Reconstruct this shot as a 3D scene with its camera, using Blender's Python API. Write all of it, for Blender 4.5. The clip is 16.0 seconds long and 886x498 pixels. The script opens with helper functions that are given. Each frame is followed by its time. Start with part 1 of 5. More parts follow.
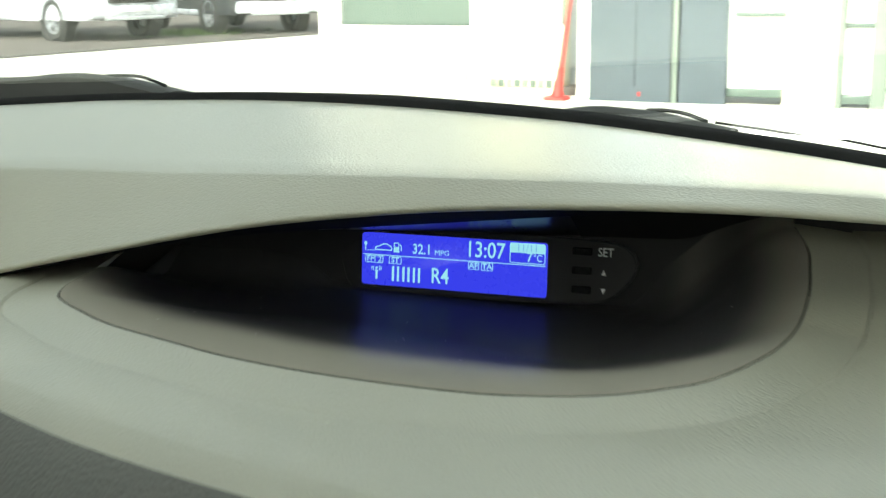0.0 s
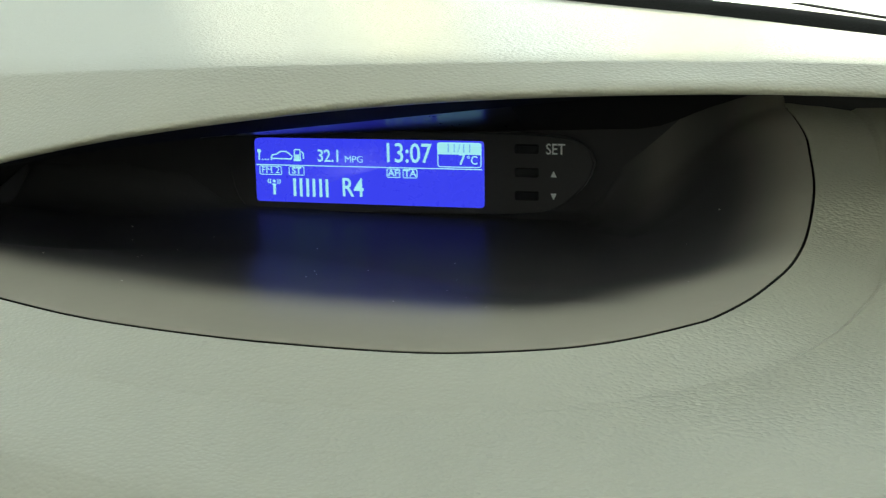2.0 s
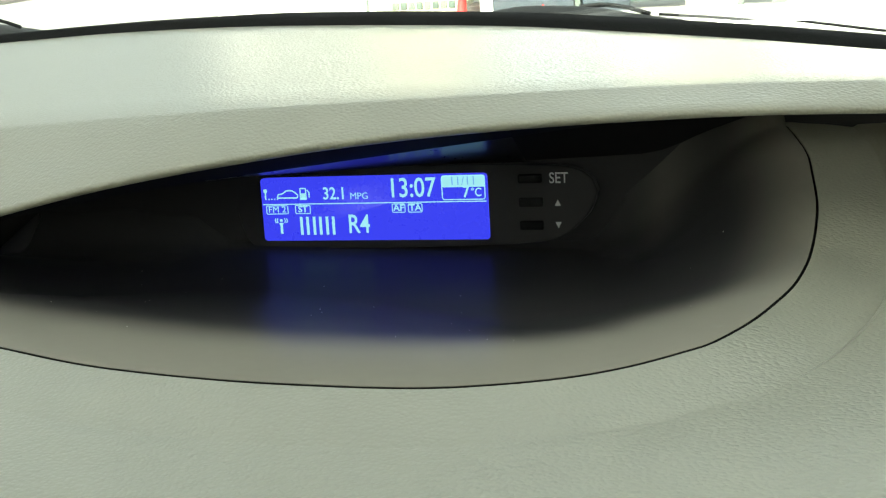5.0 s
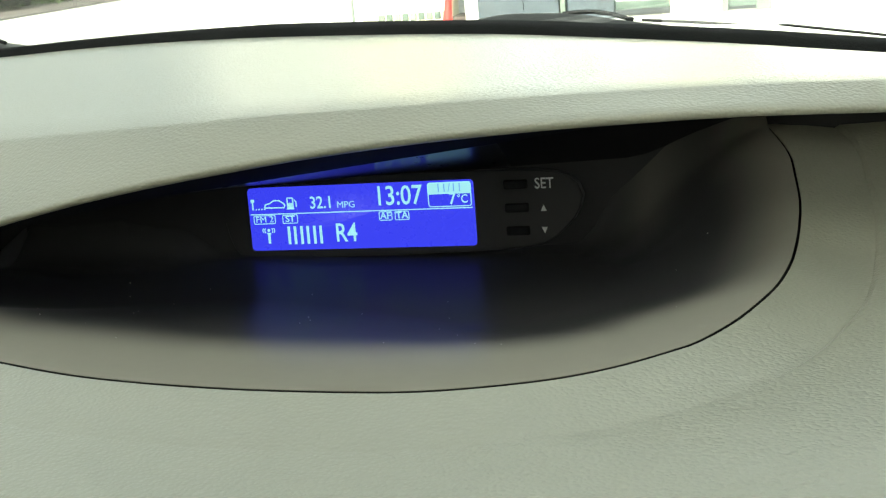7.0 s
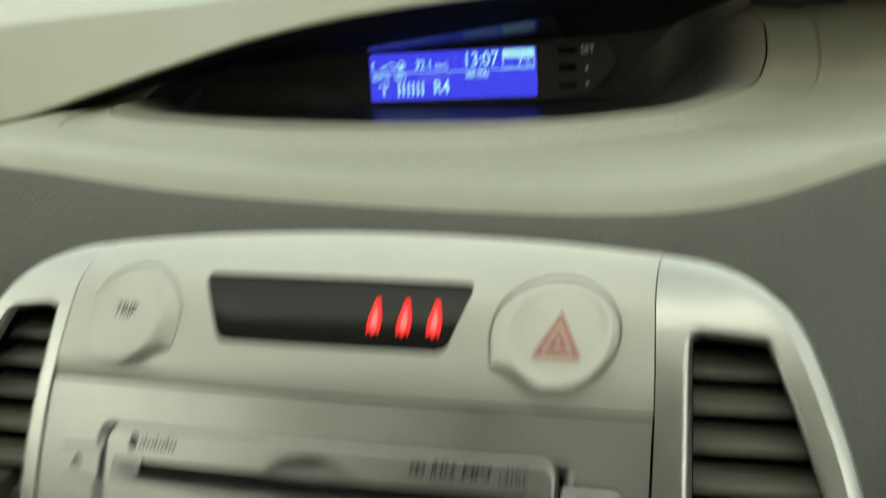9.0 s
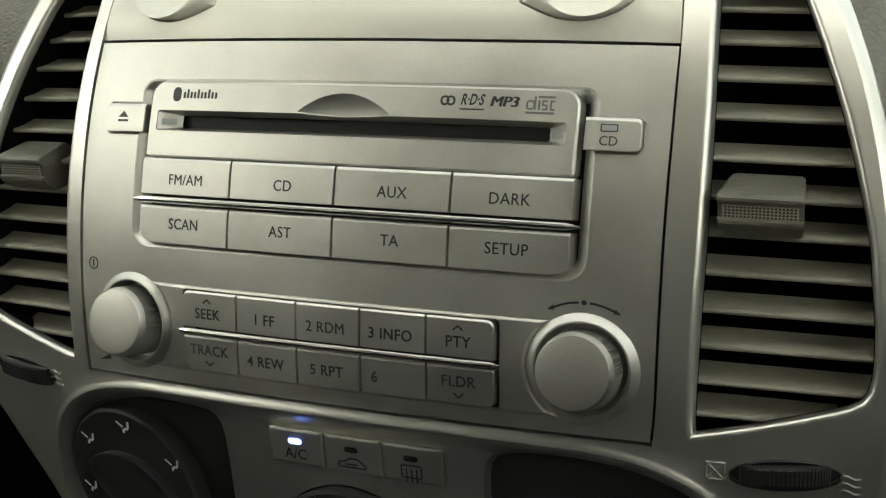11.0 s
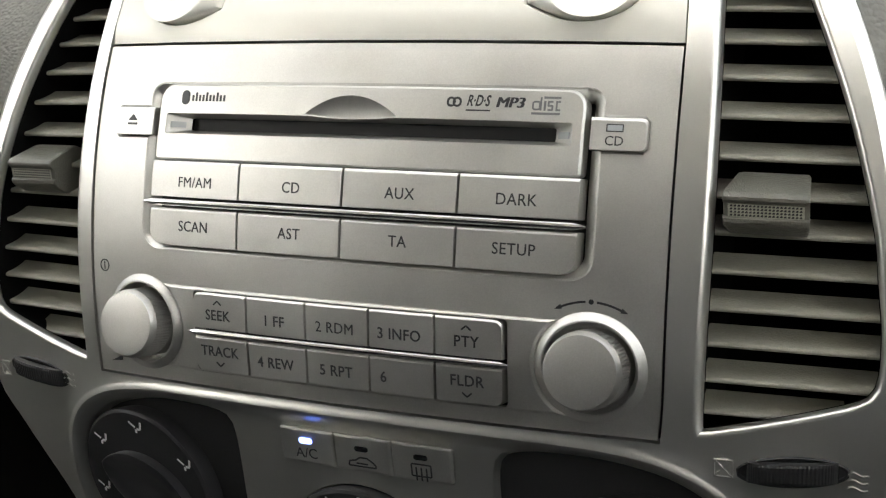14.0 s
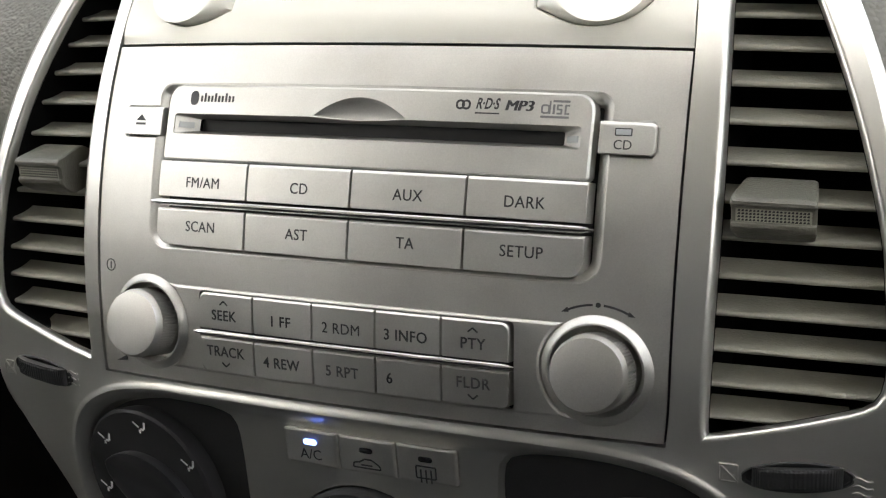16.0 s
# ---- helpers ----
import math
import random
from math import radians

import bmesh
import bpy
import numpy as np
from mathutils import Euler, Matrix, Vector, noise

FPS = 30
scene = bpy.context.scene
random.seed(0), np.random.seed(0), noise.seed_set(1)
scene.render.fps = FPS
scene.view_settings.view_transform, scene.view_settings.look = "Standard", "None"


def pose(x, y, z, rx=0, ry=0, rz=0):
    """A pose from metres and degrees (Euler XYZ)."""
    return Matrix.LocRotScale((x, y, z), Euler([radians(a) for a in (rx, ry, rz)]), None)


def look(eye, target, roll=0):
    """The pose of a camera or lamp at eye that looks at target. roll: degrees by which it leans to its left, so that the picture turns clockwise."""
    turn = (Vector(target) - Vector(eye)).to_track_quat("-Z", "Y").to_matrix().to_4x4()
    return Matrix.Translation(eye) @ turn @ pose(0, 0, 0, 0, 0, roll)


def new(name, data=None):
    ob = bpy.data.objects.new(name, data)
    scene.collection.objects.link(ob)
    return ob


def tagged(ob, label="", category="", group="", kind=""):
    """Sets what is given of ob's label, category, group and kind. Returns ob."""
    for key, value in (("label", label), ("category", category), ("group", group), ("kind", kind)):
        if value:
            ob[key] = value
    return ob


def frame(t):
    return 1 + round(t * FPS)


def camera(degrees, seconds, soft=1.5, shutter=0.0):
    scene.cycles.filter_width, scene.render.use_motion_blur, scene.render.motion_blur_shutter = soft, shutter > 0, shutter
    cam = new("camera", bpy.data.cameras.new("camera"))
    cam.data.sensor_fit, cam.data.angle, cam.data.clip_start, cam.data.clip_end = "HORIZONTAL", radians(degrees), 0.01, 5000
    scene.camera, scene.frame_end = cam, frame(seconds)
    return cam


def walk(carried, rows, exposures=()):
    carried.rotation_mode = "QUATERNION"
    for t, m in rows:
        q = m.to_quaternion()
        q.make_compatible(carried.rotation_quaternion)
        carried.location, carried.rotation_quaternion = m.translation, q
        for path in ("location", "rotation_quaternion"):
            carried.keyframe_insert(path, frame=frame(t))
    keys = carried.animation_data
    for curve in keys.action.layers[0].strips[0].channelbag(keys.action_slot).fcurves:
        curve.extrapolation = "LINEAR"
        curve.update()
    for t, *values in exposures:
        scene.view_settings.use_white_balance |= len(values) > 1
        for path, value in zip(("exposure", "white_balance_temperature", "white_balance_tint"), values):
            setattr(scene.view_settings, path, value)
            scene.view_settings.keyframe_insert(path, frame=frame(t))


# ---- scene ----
from mathutils.geometry import delaunay_2d_cdt

# The centre panel leans back by LEAN_BACK degrees; its own frame has x across the car, y into the dashboard, z up along the panel.
LEAN_BACK, PANEL_Z = 17.0, 0.90
# The car stands two degrees nose-down on the forecourt.
CAR = pose(0, 0, 0.9, -2.1) @ pose(0, 0, -0.9)
FACIA = CAR @ pose(0, 0, PANEL_Z, -LEAN_BACK)

# ---- camera ----
cam = camera(40.55, 16.0, soft=1.2, shutter=0.9)
PATH = [
    (0.0, 0.1293, -0.2225, 0.1579, 94.56, -6.51, 20.92),
    (0.5, 0.0878, -0.1627, 0.1656, 94.83, -6.22, 18.07),
    (1.0, 0.0845, -0.1271, 0.1685, 92.57, -4.56, 16.01),
    (1.5, 0.0768, -0.1307, 0.1706, 90.24, -3.54, 14.82),
    (2.0, 0.0832, -0.1265, 0.1690, 89.96, -3.28, 16.07),
    (2.5, 0.0808, -0.1272, 0.1699, 90.26, -2.75, 16.22),
    (3.0, 0.0847, -0.1269, 0.1699, 90.86, -2.12, 16.92),
    (3.5, 0.0883, -0.1242, 0.1698, 91.27, -1.42, 17.40),
    (6.0, 0.0913, -0.1260, 0.1704, 91.42, -0.63, 17.16),
    (6.5, 0.0810, -0.1263, 0.1686, 91.72, -0.48, 15.88),
    (7.0, 0.0928, -0.1264, 0.1687, 91.87, -0.03, 16.96),
    (7.5, 0.0905, -0.1245, 0.1646, 92.37, -0.36, 16.63),
    (8.0, 0.1057, -0.1669, 0.1544, 92.17, -0.75, 16.56),
    (8.5, 0.1253, -0.2389, 0.1273, 92.36, -1.82, 17.24),
    (8.8, 0.1386, -0.2713, 0.0982, 92.39, -1.63, 19.16),
    (9.0, 0.1440, -0.2937, 0.0803, 91.74, -2.08, 19.97),
    (9.4, 0.1564, -0.3149, 0.0447, 91.16, -2.41, 20.92),
    (9.7, 0.1561, -0.3199, 0.0257, 89.86, -2.98, 20.89),
    (10.0, 0.1591, -0.3074, 0.0082, 87.99, -3.30, 22.43),
    (12.5, 0.1562, -0.2944, 0.0025, 87.83, -3.55, 23.08),
    (13.0, 0.1566, -0.2968, 0.0043, 87.67, -3.43, 23.11),
    (13.5, 0.1578, -0.2974, 0.0035, 87.89, -3.36, 23.11),
    (14.0, 0.1598, -0.2986, 0.0059, 87.52, -3.02, 23.45),
    (14.5, 0.1586, -0.2987, 0.0050, 87.72, -3.11, 23.40),
    (15.0, 0.1593, -0.2990, 0.0050, 87.69, -3.09, 23.48),
    (15.5, 0.1581, -0.2993, 0.0037, 87.88, -3.53, 23.44),
    (16.0, 0.1574, -0.3007, 0.0034, 88.04, -3.65, 23.28),
]
EXPOSURES = [(0.0, 1.80, 6700, -10), (0.5, 1.32, 6650, -10), (1.0, 1.42, 6700, -10), (1.5, 1.85, 6800, -10), (6.0, 1.93, 6850, -10), (7.5, 1.95, 6950, -10), (8.4, 1.98, 7300, -10), (9.1, 2.0, 7800, -12), (9.5, 1.92, 7900, -12), (10.0, 2.1, 7900, -10), (12.5, 3.22, 7200, 3), (16.0, 3.22, 7050, 8)]
walk(cam, [(t, FACIA @ pose(x, y, z, rx, ry, rz)) for t, x, y, z, rx, ry, rz in PATH], EXPOSURES)

# ---- daylight: a bright overcast sky with a soft sun behind the car ----
world = bpy.data.worlds.new("sky")
scene.world = world
world.use_nodes = True
wn = world.node_tree.nodes
sky = wn.new("ShaderNodeTexSky")
sky.sky_type, sky.sun_disc = "NISHITA", False
sky.sun_elevation, sky.sun_rotation = radians(32), radians(183)
wn["Background"].inputs["Strength"].default_value = 0.15
sky.dust_density, sky.ozone_density = 6.0, 1.0
veil = wn.new("ShaderNodeHueSaturation")
veil.inputs["Saturation"].default_value = 0.35
world.node_tree.links.new(sky.outputs[0], veil.inputs["Color"])
world.node_tree.links.new(veil.outputs[0], wn["Background"].inputs["Color"])
sun = new("sun", bpy.data.lights.new("sun", "SUN"))
sun.data.energy, sun.data.angle, sun.data.color = 1.5, radians(10), (1.0, 0.97, 0.92)
sun.matrix_world = look((-0.4, -8.0, 5.0), (0, 0, 0))

# ---- materials ----
def material(name, colour, rough=0.5, metal=0.0, bump=0.0, scale=400.0, kind="noise", vary=0.06, vary_scale=9.0, rough_vary=0.06,
             emit=None, strength=0.0, coat=0.0, detail=4.0, spec=0.5):
    """A node material: base colour with slow stains and fine grain, roughness that varies, and relief from noise or leather-like cells."""
    m = bpy.data.materials.new(name)
    m.use_nodes = True
    nt = m.node_tree
    n, link = nt.nodes, nt.links.new
    b = n["Principled BSDF"]
    co = n.new("ShaderNodeTexCoord")
    slow = n.new("ShaderNodeTexNoise")
    slow.inputs["Scale"].default_value, slow.inputs["Detail"].default_value = vary_scale, 5.0
    link(co.outputs["Object"], slow.inputs["Vector"])
    fine = n.new("ShaderNodeTexNoise")
    fine.inputs["Scale"].default_value, fine.inputs["Detail"].default_value = scale * 0.6, 3.0
    link(co.outputs["Object"], fine.inputs["Vector"])
    both = n.new("ShaderNodeMath")
    both.operation = "MULTIPLY_ADD"
    both.inputs[1].default_value = 0.45
    link(fine.outputs["Fac"], both.inputs[0])
    link(slow.outputs["Fac"], both.inputs[2])
    ramp = n.new("ShaderNodeMapRange")
    ramp.inputs["From Min"].default_value, ramp.inputs["From Max"].default_value = 0.35, 1.1
    ramp.inputs["To Min"].default_value, ramp.inputs["To Max"].default_value = 1.0 - vary, 1.0 + vary
    link(both.outputs[0], ramp.inputs["Value"])
    tint = n.new("ShaderNodeMix")
    tint.data_type, tint.blend_type = "RGBA", "MULTIPLY"
    tint.inputs["Factor"].default_value = 1.0
    tint.inputs[6].default_value = (*colour, 1)
    link(ramp.outputs[0], tint.inputs[7])
    link(tint.outputs[2], b.inputs["Base Color"])
    rr = n.new("ShaderNodeMapRange")
    rr.inputs["To Min"].default_value, rr.inputs["To Max"].default_value = max(rough - rough_vary, 0.02), min(rough + rough_vary, 1.0)
    link(both.outputs[0], rr.inputs["Value"])
    link(rr.outputs[0], b.inputs["Roughness"])
    b.inputs["Metallic"].default_value = metal
    b.inputs["Coat Weight"].default_value = coat
    b.inputs["Specular IOR Level"].default_value = spec
    if bump > 0:
        bp = n.new("ShaderNodeBump")
        bp.inputs["Strength"].default_value, bp.inputs["Distance"].default_value = 1.0, bump
        if kind == "leather":
            warp = n.new("ShaderNodeTexNoise")
            warp.inputs["Scale"].default_value = scale * 0.35
            link(co.outputs["Object"], warp.inputs["Vector"])
            mixv = n.new("ShaderNodeMix")
            mixv.data_type = "VECTOR"
            mixv.inputs["Factor"].default_value = 0.0009
            link(co.outputs["Object"], mixv.inputs[4])
            link(warp.outputs["Color"], mixv.inputs[5])
            longer = n.new("ShaderNodeMapping")
            longer.inputs["Scale"].default_value = (0.80, 1.0, 1.0)
            link(mixv.outputs[1], longer.inputs["Vector"])
            cell = n.new("ShaderNodeTexVoronoi")
            cell.feature = "SMOOTH_F1"
            cell.inputs["Scale"].default_value, cell.inputs["Smoothness"].default_value = scale, 0.25
            link(longer.outputs[0], cell.inputs["Vector"])
            hm = n.new("ShaderNodeMath")
            hm.operation = "MULTIPLY_ADD"
            hm.inputs[1].default_value = -1.0
            link(cell.outputs["Distance"], hm.inputs[0])
            soft = n.new("ShaderNodeMath")
            soft.operation = "MULTIPLY"
            soft.inputs[1].default_value = 0.35
            link(fine.outputs["Fac"], soft.inputs[0])
            link(soft.outputs[0], hm.inputs[2])
            link(hm.outputs[0], bp.inputs["Height"])
        else:
            grain = n.new("ShaderNodeTexNoise")
            grain.inputs["Scale"].default_value, grain.inputs["Detail"].default_value = scale, detail
            link(co.outputs["Object"], grain.inputs["Vector"])
            link(grain.outputs["Fac"], bp.inputs["Height"])
        link(bp.outputs[0], b.inputs["Normal"])
    if emit:
        b.inputs["Emission Color"].default_value = (*emit, 1)
        b.inputs["Emission Strength"].default_value = strength
    return m


def glass(name, colour=(1, 1, 1), rough=0.0):
    m = bpy.data.materials.new(name)
    m.use_nodes = True
    b = m.node_tree.nodes["Principled BSDF"]
    b.inputs["Base Color"].default_value = (*colour, 1)
    b.inputs["Transmission Weight"].default_value = 1.0
    b.inputs["Roughness"].default_value = rough
    b.inputs["IOR"].default_value = 1.45
    return m


BEIGE = material("beige_grained_plastic", (0.44, 0.425, 0.335), 0.29, bump=0.00022, scale=900, kind="leather", vary=0.05, spec=0.8, rough_vary=0.02)
CHARCOAL = material("charcoal_grained_plastic", (0.150, 0.147, 0.130), 0.48, bump=0.00042, scale=600, kind="leather", vary=0.1)
BLACK = material("black_matt_plastic", (0.019, 0.019, 0.020), 0.45, bump=0.00006, scale=1500, vary=0.15, spec=0.25)
BLACK_POD = material("dark_charcoal_plastic", (0.050, 0.048, 0.049), 0.36, bump=0.00004, scale=1200, vary=0.05, spec=0.1)
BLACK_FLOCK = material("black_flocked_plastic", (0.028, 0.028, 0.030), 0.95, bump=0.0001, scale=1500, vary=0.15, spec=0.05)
BLACK_GLOSS = material("black_gloss_plastic", (0.012, 0.012, 0.013), 0.16, vary=0.1)
BLACK_SATIN = material("black_satin_plastic", (0.024, 0.024, 0.026), 0.27, vary=0.1, spec=0.6, rough_vary=0.02)
SILVER = material("silver_painted_plastic", (0.56, 0.55, 0.525), 0.41, metal=1.0, bump=0.00002, scale=3800, vary=0.22, vary_scale=30, rough_vary=0.1, detail=2)
SILVER_LIGHT = material("silver_lacquered_trim", (0.60, 0.592, 0.565), 0.34, metal=0.95, bump=0.00001, scale=3800, vary=0.08, vary_scale=30, detail=2)
# brightened copy of the silver: light on the upper panel put into its colour
SILVER_LIT = material("lit_silver_paint", (0.74, 0.72, 0.66), 0.38, metal=0.2, bump=0.00001, scale=3800, vary=0.05, detail=2)
# beige plastic whose base colour darkens to near-black away from the rim
BEIGE_TO_BLACK = material("beige_to_black_plastic", (0.34, 0.314, 0.258), 0.32, vary=0.05, spec=0.02, rough_vary=0.03)
tn = BEIGE_TO_BLACK.node_tree
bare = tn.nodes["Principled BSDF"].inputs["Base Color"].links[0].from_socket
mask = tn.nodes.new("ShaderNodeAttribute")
mask.attribute_name = "depth_dark"
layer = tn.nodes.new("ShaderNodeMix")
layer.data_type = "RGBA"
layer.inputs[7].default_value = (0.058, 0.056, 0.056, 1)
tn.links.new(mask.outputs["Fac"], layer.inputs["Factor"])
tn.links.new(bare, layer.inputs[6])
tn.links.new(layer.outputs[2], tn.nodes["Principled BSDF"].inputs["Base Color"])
CHROME = material("chrome", (0.82, 0.82, 0.83), 0.08, metal=1.0, vary=0.02, rough_vary=0.03)
SLAT = material("dark_grey_vent_plastic", (0.27, 0.263, 0.218), 0.42, bump=0.0003, scale=1500, vary=0.2)
TAB = material("charcoal_tab_plastic", (0.11, 0.107, 0.088), 0.32, bump=0.0003, scale=1500, vary=0.2, spec=0.4)
INK = material("dark_grey_print", (0.025, 0.025, 0.028), 0.5, vary=0.05)
INK_GREY = material("mid_grey_print", (0.16, 0.16, 0.165), 0.5, vary=0.05)
INK_WHITE = material("white_print", (0.75, 0.75, 0.75), 0.5, vary=0.05)
INK_RED = material("red_print", (0.60, 0.27, 0.23), 0.5, vary=0.1)
LCD = material("blue_backlit_lcd", (0.01, 0.01, 0.05), 0.25, emit=(0.045, 0.052, 1.0), strength=0.26)
LCD_INK = material("lit_lcd_segment", (0.2, 0.3, 0.4), 0.4, emit=(0.42, 0.84, 1.0), strength=0.24)
LCD_DIM = material("dim_lcd_segment", (0.1, 0.15, 0.3), 0.4, emit=(0.16, 0.36, 1.0), strength=0.24)
LED_RED = material("red_lit_segment", (0.3, 0.02, 0.02), 0.4, emit=(1.0, 0.010, 0.02), strength=0.42)
LED_PINK = material("bright_red_segment", (0.4, 0.1, 0.1), 0.4, emit=(1.0, 0.12, 0.14), strength=0.40)
LED_BLUE = material("blue_lit_lens", (0.2, 0.25, 0.5), 0.3, emit=(0.12, 0.22, 1.0), strength=1.6)
LENS = material("frosted_clear_lens", (0.40, 0.42, 0.43), 0.3, vary=0.1)
SMOKED = material("smoked_window", (0.016, 0.015, 0.015), 0.12, vary=0.1, spec=0.25)
RUBBER = material("black_rubber", (0.012, 0.012, 0.012), 0.75, bump=0.0003, scale=900, vary=0.2, spec=0.15)
# near-black base colour carries the shade of the deep slot and vent ducts
DEPTH_BLACK = material("depth_shade_black", (0.006, 0.006, 0.006), 0.95, vary=0.1, spec=0.03)
COWL = material("weathered_black_plastic", (0.05, 0.05, 0.046), 0.65, bump=0.0003, scale=900, vary=0.2)
DUST = material("dust", (0.55, 0.53, 0.48), 0.9)
GLASS = glass("windscreen_glass")
ROOF_CLOTH = material("grey_headliner_cloth", (0.50, 0.49, 0.45), 0.9, bump=0.0006, scale=900)
SEAT_CLOTH = material("dark_seat_cloth", (0.035, 0.035, 0.038), 0.9, bump=0.0008, scale=800, vary=0.2)
CONCRETE = material("pale_concrete", (0.55, 0.54, 0.50), 0.85, bump=0.004, scale=60, vary=0.15, vary_scale=0.8)
BLOCKER_GREY = material("grey_blocker_render", (0.30, 0.30, 0.29), 0.85, bump=0.003, scale=40, vary=0.12, vary_scale=0.9)
SOIL = material("dark_verge", (0.11, 0.095, 0.088), 0.95, bump=0.02, scale=25, vary=0.4, vary_scale=2.0)
WHITE_WALL = material("white_painted_render", (0.80, 0.80, 0.76), 0.8, bump=0.003, scale=40, vary=0.05, vary_scale=1.2)
CREAM_WALL = material("cream_painted_render", (0.78, 0.75, 0.60), 0.8, bump=0.003, scale=40, vary=0.06, vary_scale=1.2)
STEEL = material("brushed_steel", (0.20, 0.235, 0.28), 0.10, metal=0.9, bump=0.0002, scale=40, vary=0.06, vary_scale=2.0)
PALE_FRAME = material("grey_green_frame", (0.17, 0.20, 0.175), 0.5, vary=0.05)
WINDOW_DARK = material("grey_green_window", (0.10, 0.13, 0.115), 0.1, vary=0.2, vary_scale=1.5)
CONE_RED = material("orange_red_plastic", (0.55, 0.045, 0.04), 0.5, vary=0.1)
CAR_SILVER = material("silver_car_paint", (0.62, 0.64, 0.70), 0.25, metal=0.4, coat=0.6, vary=0.04)
CAR_DARK = material("black_car_paint", (0.02, 0.022, 0.03), 0.2, metal=0.2, coat=0.8, vary=0.1)
CAR_GLASS = material("tinted_car_window", (0.03, 0.04, 0.045), 0.06, vary=0.1)
TYRE = material("tyre_rubber", (0.03, 0.03, 0.032), 0.8, bump=0.002, scale=120, vary=0.2)
ALLOY = material("alloy_wheel", (0.6, 0.62, 0.66), 0.3, metal=0.8, vary=0.05)

# ---- building helpers ----
FRAME = CAR


def thing(name, label, category, m=None, group="", kind=""):
    ob = new(name)
    ob.empty_display_size = 0.02
    ob.matrix_world = FRAME if m is None else m
    return tagged(ob, label, category, group, kind)


def mesh_of(name, bm, mat, angle=35, recalc=True):
    if recalc:
        bmesh.ops.recalc_face_normals(bm, faces=bm.faces)
    me = bpy.data.meshes.new(name)
    bm.to_mesh(me)
    bm.free()
    me.materials.append(mat)
    if len(me.polygons):
        me.polygons.foreach_set("use_smooth", [True] * len(me.polygons))
        me.set_sharp_from_angle(angle=radians(angle))
    return me


def part(name, bm, mat, parent, label="", angle=35, recalc=True):
    """One mesh object under a thing or a part, in its parent's own frame."""
    ob = new(name, mesh_of(name, bm, mat, angle, recalc))
    ob.parent = parent
    if label:
        ob["label"] = label
    return ob


def solid(name, bm, mat, label, category, m=None, group="", kind="", angle=35):
    ob = new(name, mesh_of(name, bm, mat, angle))
    ob.matrix_world = FRAME if m is None else m
    return tagged(ob, label, category, group, kind)


def interp(x, xs, ys):
    return float(np.interp(x, xs, ys))


def smooth(a):
    a = min(max(a, 0.0), 1.0)
    return a * a * (3 - 2 * a)


def curve_through(points, n, closed=False):
    """n points along a Catmull-Rom curve through the given ones, evenly by length."""
    p = [np.array(q, float) for q in points]
    if closed:
        p = [p[-1]] + p + [p[0], p[1]]
    else:
        p = [2 * p[0] - p[1]] + p + [2 * p[-1] - p[-2]]
    out = []
    for i in range(1, len(p) - 2):
        for k in range(12):
            t = k / 12
            out.append(0.5 * (2 * p[i] + (p[i + 1] - p[i - 1]) * t + (2 * p[i - 1] - 5 * p[i] + 4 * p[i + 1] - p[i + 2]) * t * t
                              + (3 * p[i] - p[i - 1] - 3 * p[i + 1] + p[i + 2]) * t ** 3))
    out.append(p[-2])
    out = np.array(out)
    d = np.r_[0, np.cumsum(np.linalg.norm(np.diff(out, axis=0), axis=1))]
    s = np.linspace(0, d[-1], n + (1 if closed else 0))
    res = np.stack([np.interp(s, d, out[:, k]) for k in range(out.shape[1])], 1)
    return [tuple(q) for q in (res[:-1] if closed else res)]


def rrect(cx, cz, w, h, r=0.001, n=4, inset=0.0):
    """A rounded rectangle, counter-clockwise, its long sides cut every few millimetres; r may be four radii: top right, top left, bottom left, bottom right."""
    rs = [r] * 4 if not isinstance(r, (tuple, list)) else list(r)
    cuts = (int(w / 0.004), int(h / 0.004)) if w < 0.3 else (0, 0)
    w, h = w / 2 - inset, h / 2 - inset
    corners = []
    for k, (sx, sz) in enumerate(((1, 1), (-1, 1), (-1, -1), (1, -1))):
        q = max(rs[k] - inset, 0.00005)
        corners.append([(cx + sx * (w - q) + q * math.cos(a), cz + sz * (h - q) + q * math.sin(a)) for a in (radians(90 * k + 90 * i / n) for i in range(n + 1))])
    out = []
    for k in range(4):
        out += corners[k]
        (x0, z0), (x1, z1), m = corners[k][-1], corners[(k + 1) % 4][0], cuts[k % 2]
        out += [(x0 + (x1 - x0) * i / (m + 1), z0 + (z1 - z0) * i / (m + 1)) for i in range(1, m + 1)]
    return out


def finer(pts, step=0.004):
    """An outline with points added along its long sides."""
    out = []
    for (x0, z0), (x1, z1) in zip(pts, pts[1:] + pts[:1]):
        m = max(int(math.hypot(x1 - x0, z1 - z0) / step), 1)
        out += [(x0 + (x1 - x0) * i / m, z0 + (z1 - z0) * i / m) for i in range(m)]
    return out


def offset(pts, d):
    """A counter-clockwise outline moved inwards by d."""
    n, out = len(pts), []
    for i in range(n):
        a, b, c = (np.array(pts[k % n], float) for k in (i - 1, i, i + 1))
        u, v = b - a, c - b
        u, v = u / (np.linalg.norm(u) + 1e-12), v / (np.linalg.norm(v) + 1e-12)
        nu, nv = np.array((-u[1], u[0])), np.array((-v[1], v[0]))
        m = nu + nv
        q = b + m * d / max(1 + float(nu @ nv), 0.35)
        out.append((q[0], q[1]))
    return out


def inside(p, poly):
    x, y, c = p[0], p[1], False
    for i in range(len(poly)):
        (x1, y1), (x2, y2) = poly[i - 1], poly[i]
        if (y1 > y) != (y2 > y) and x < (x2 - x1) * (y - y1) / (y2 - y1) + x1:
            c = not c
    return c


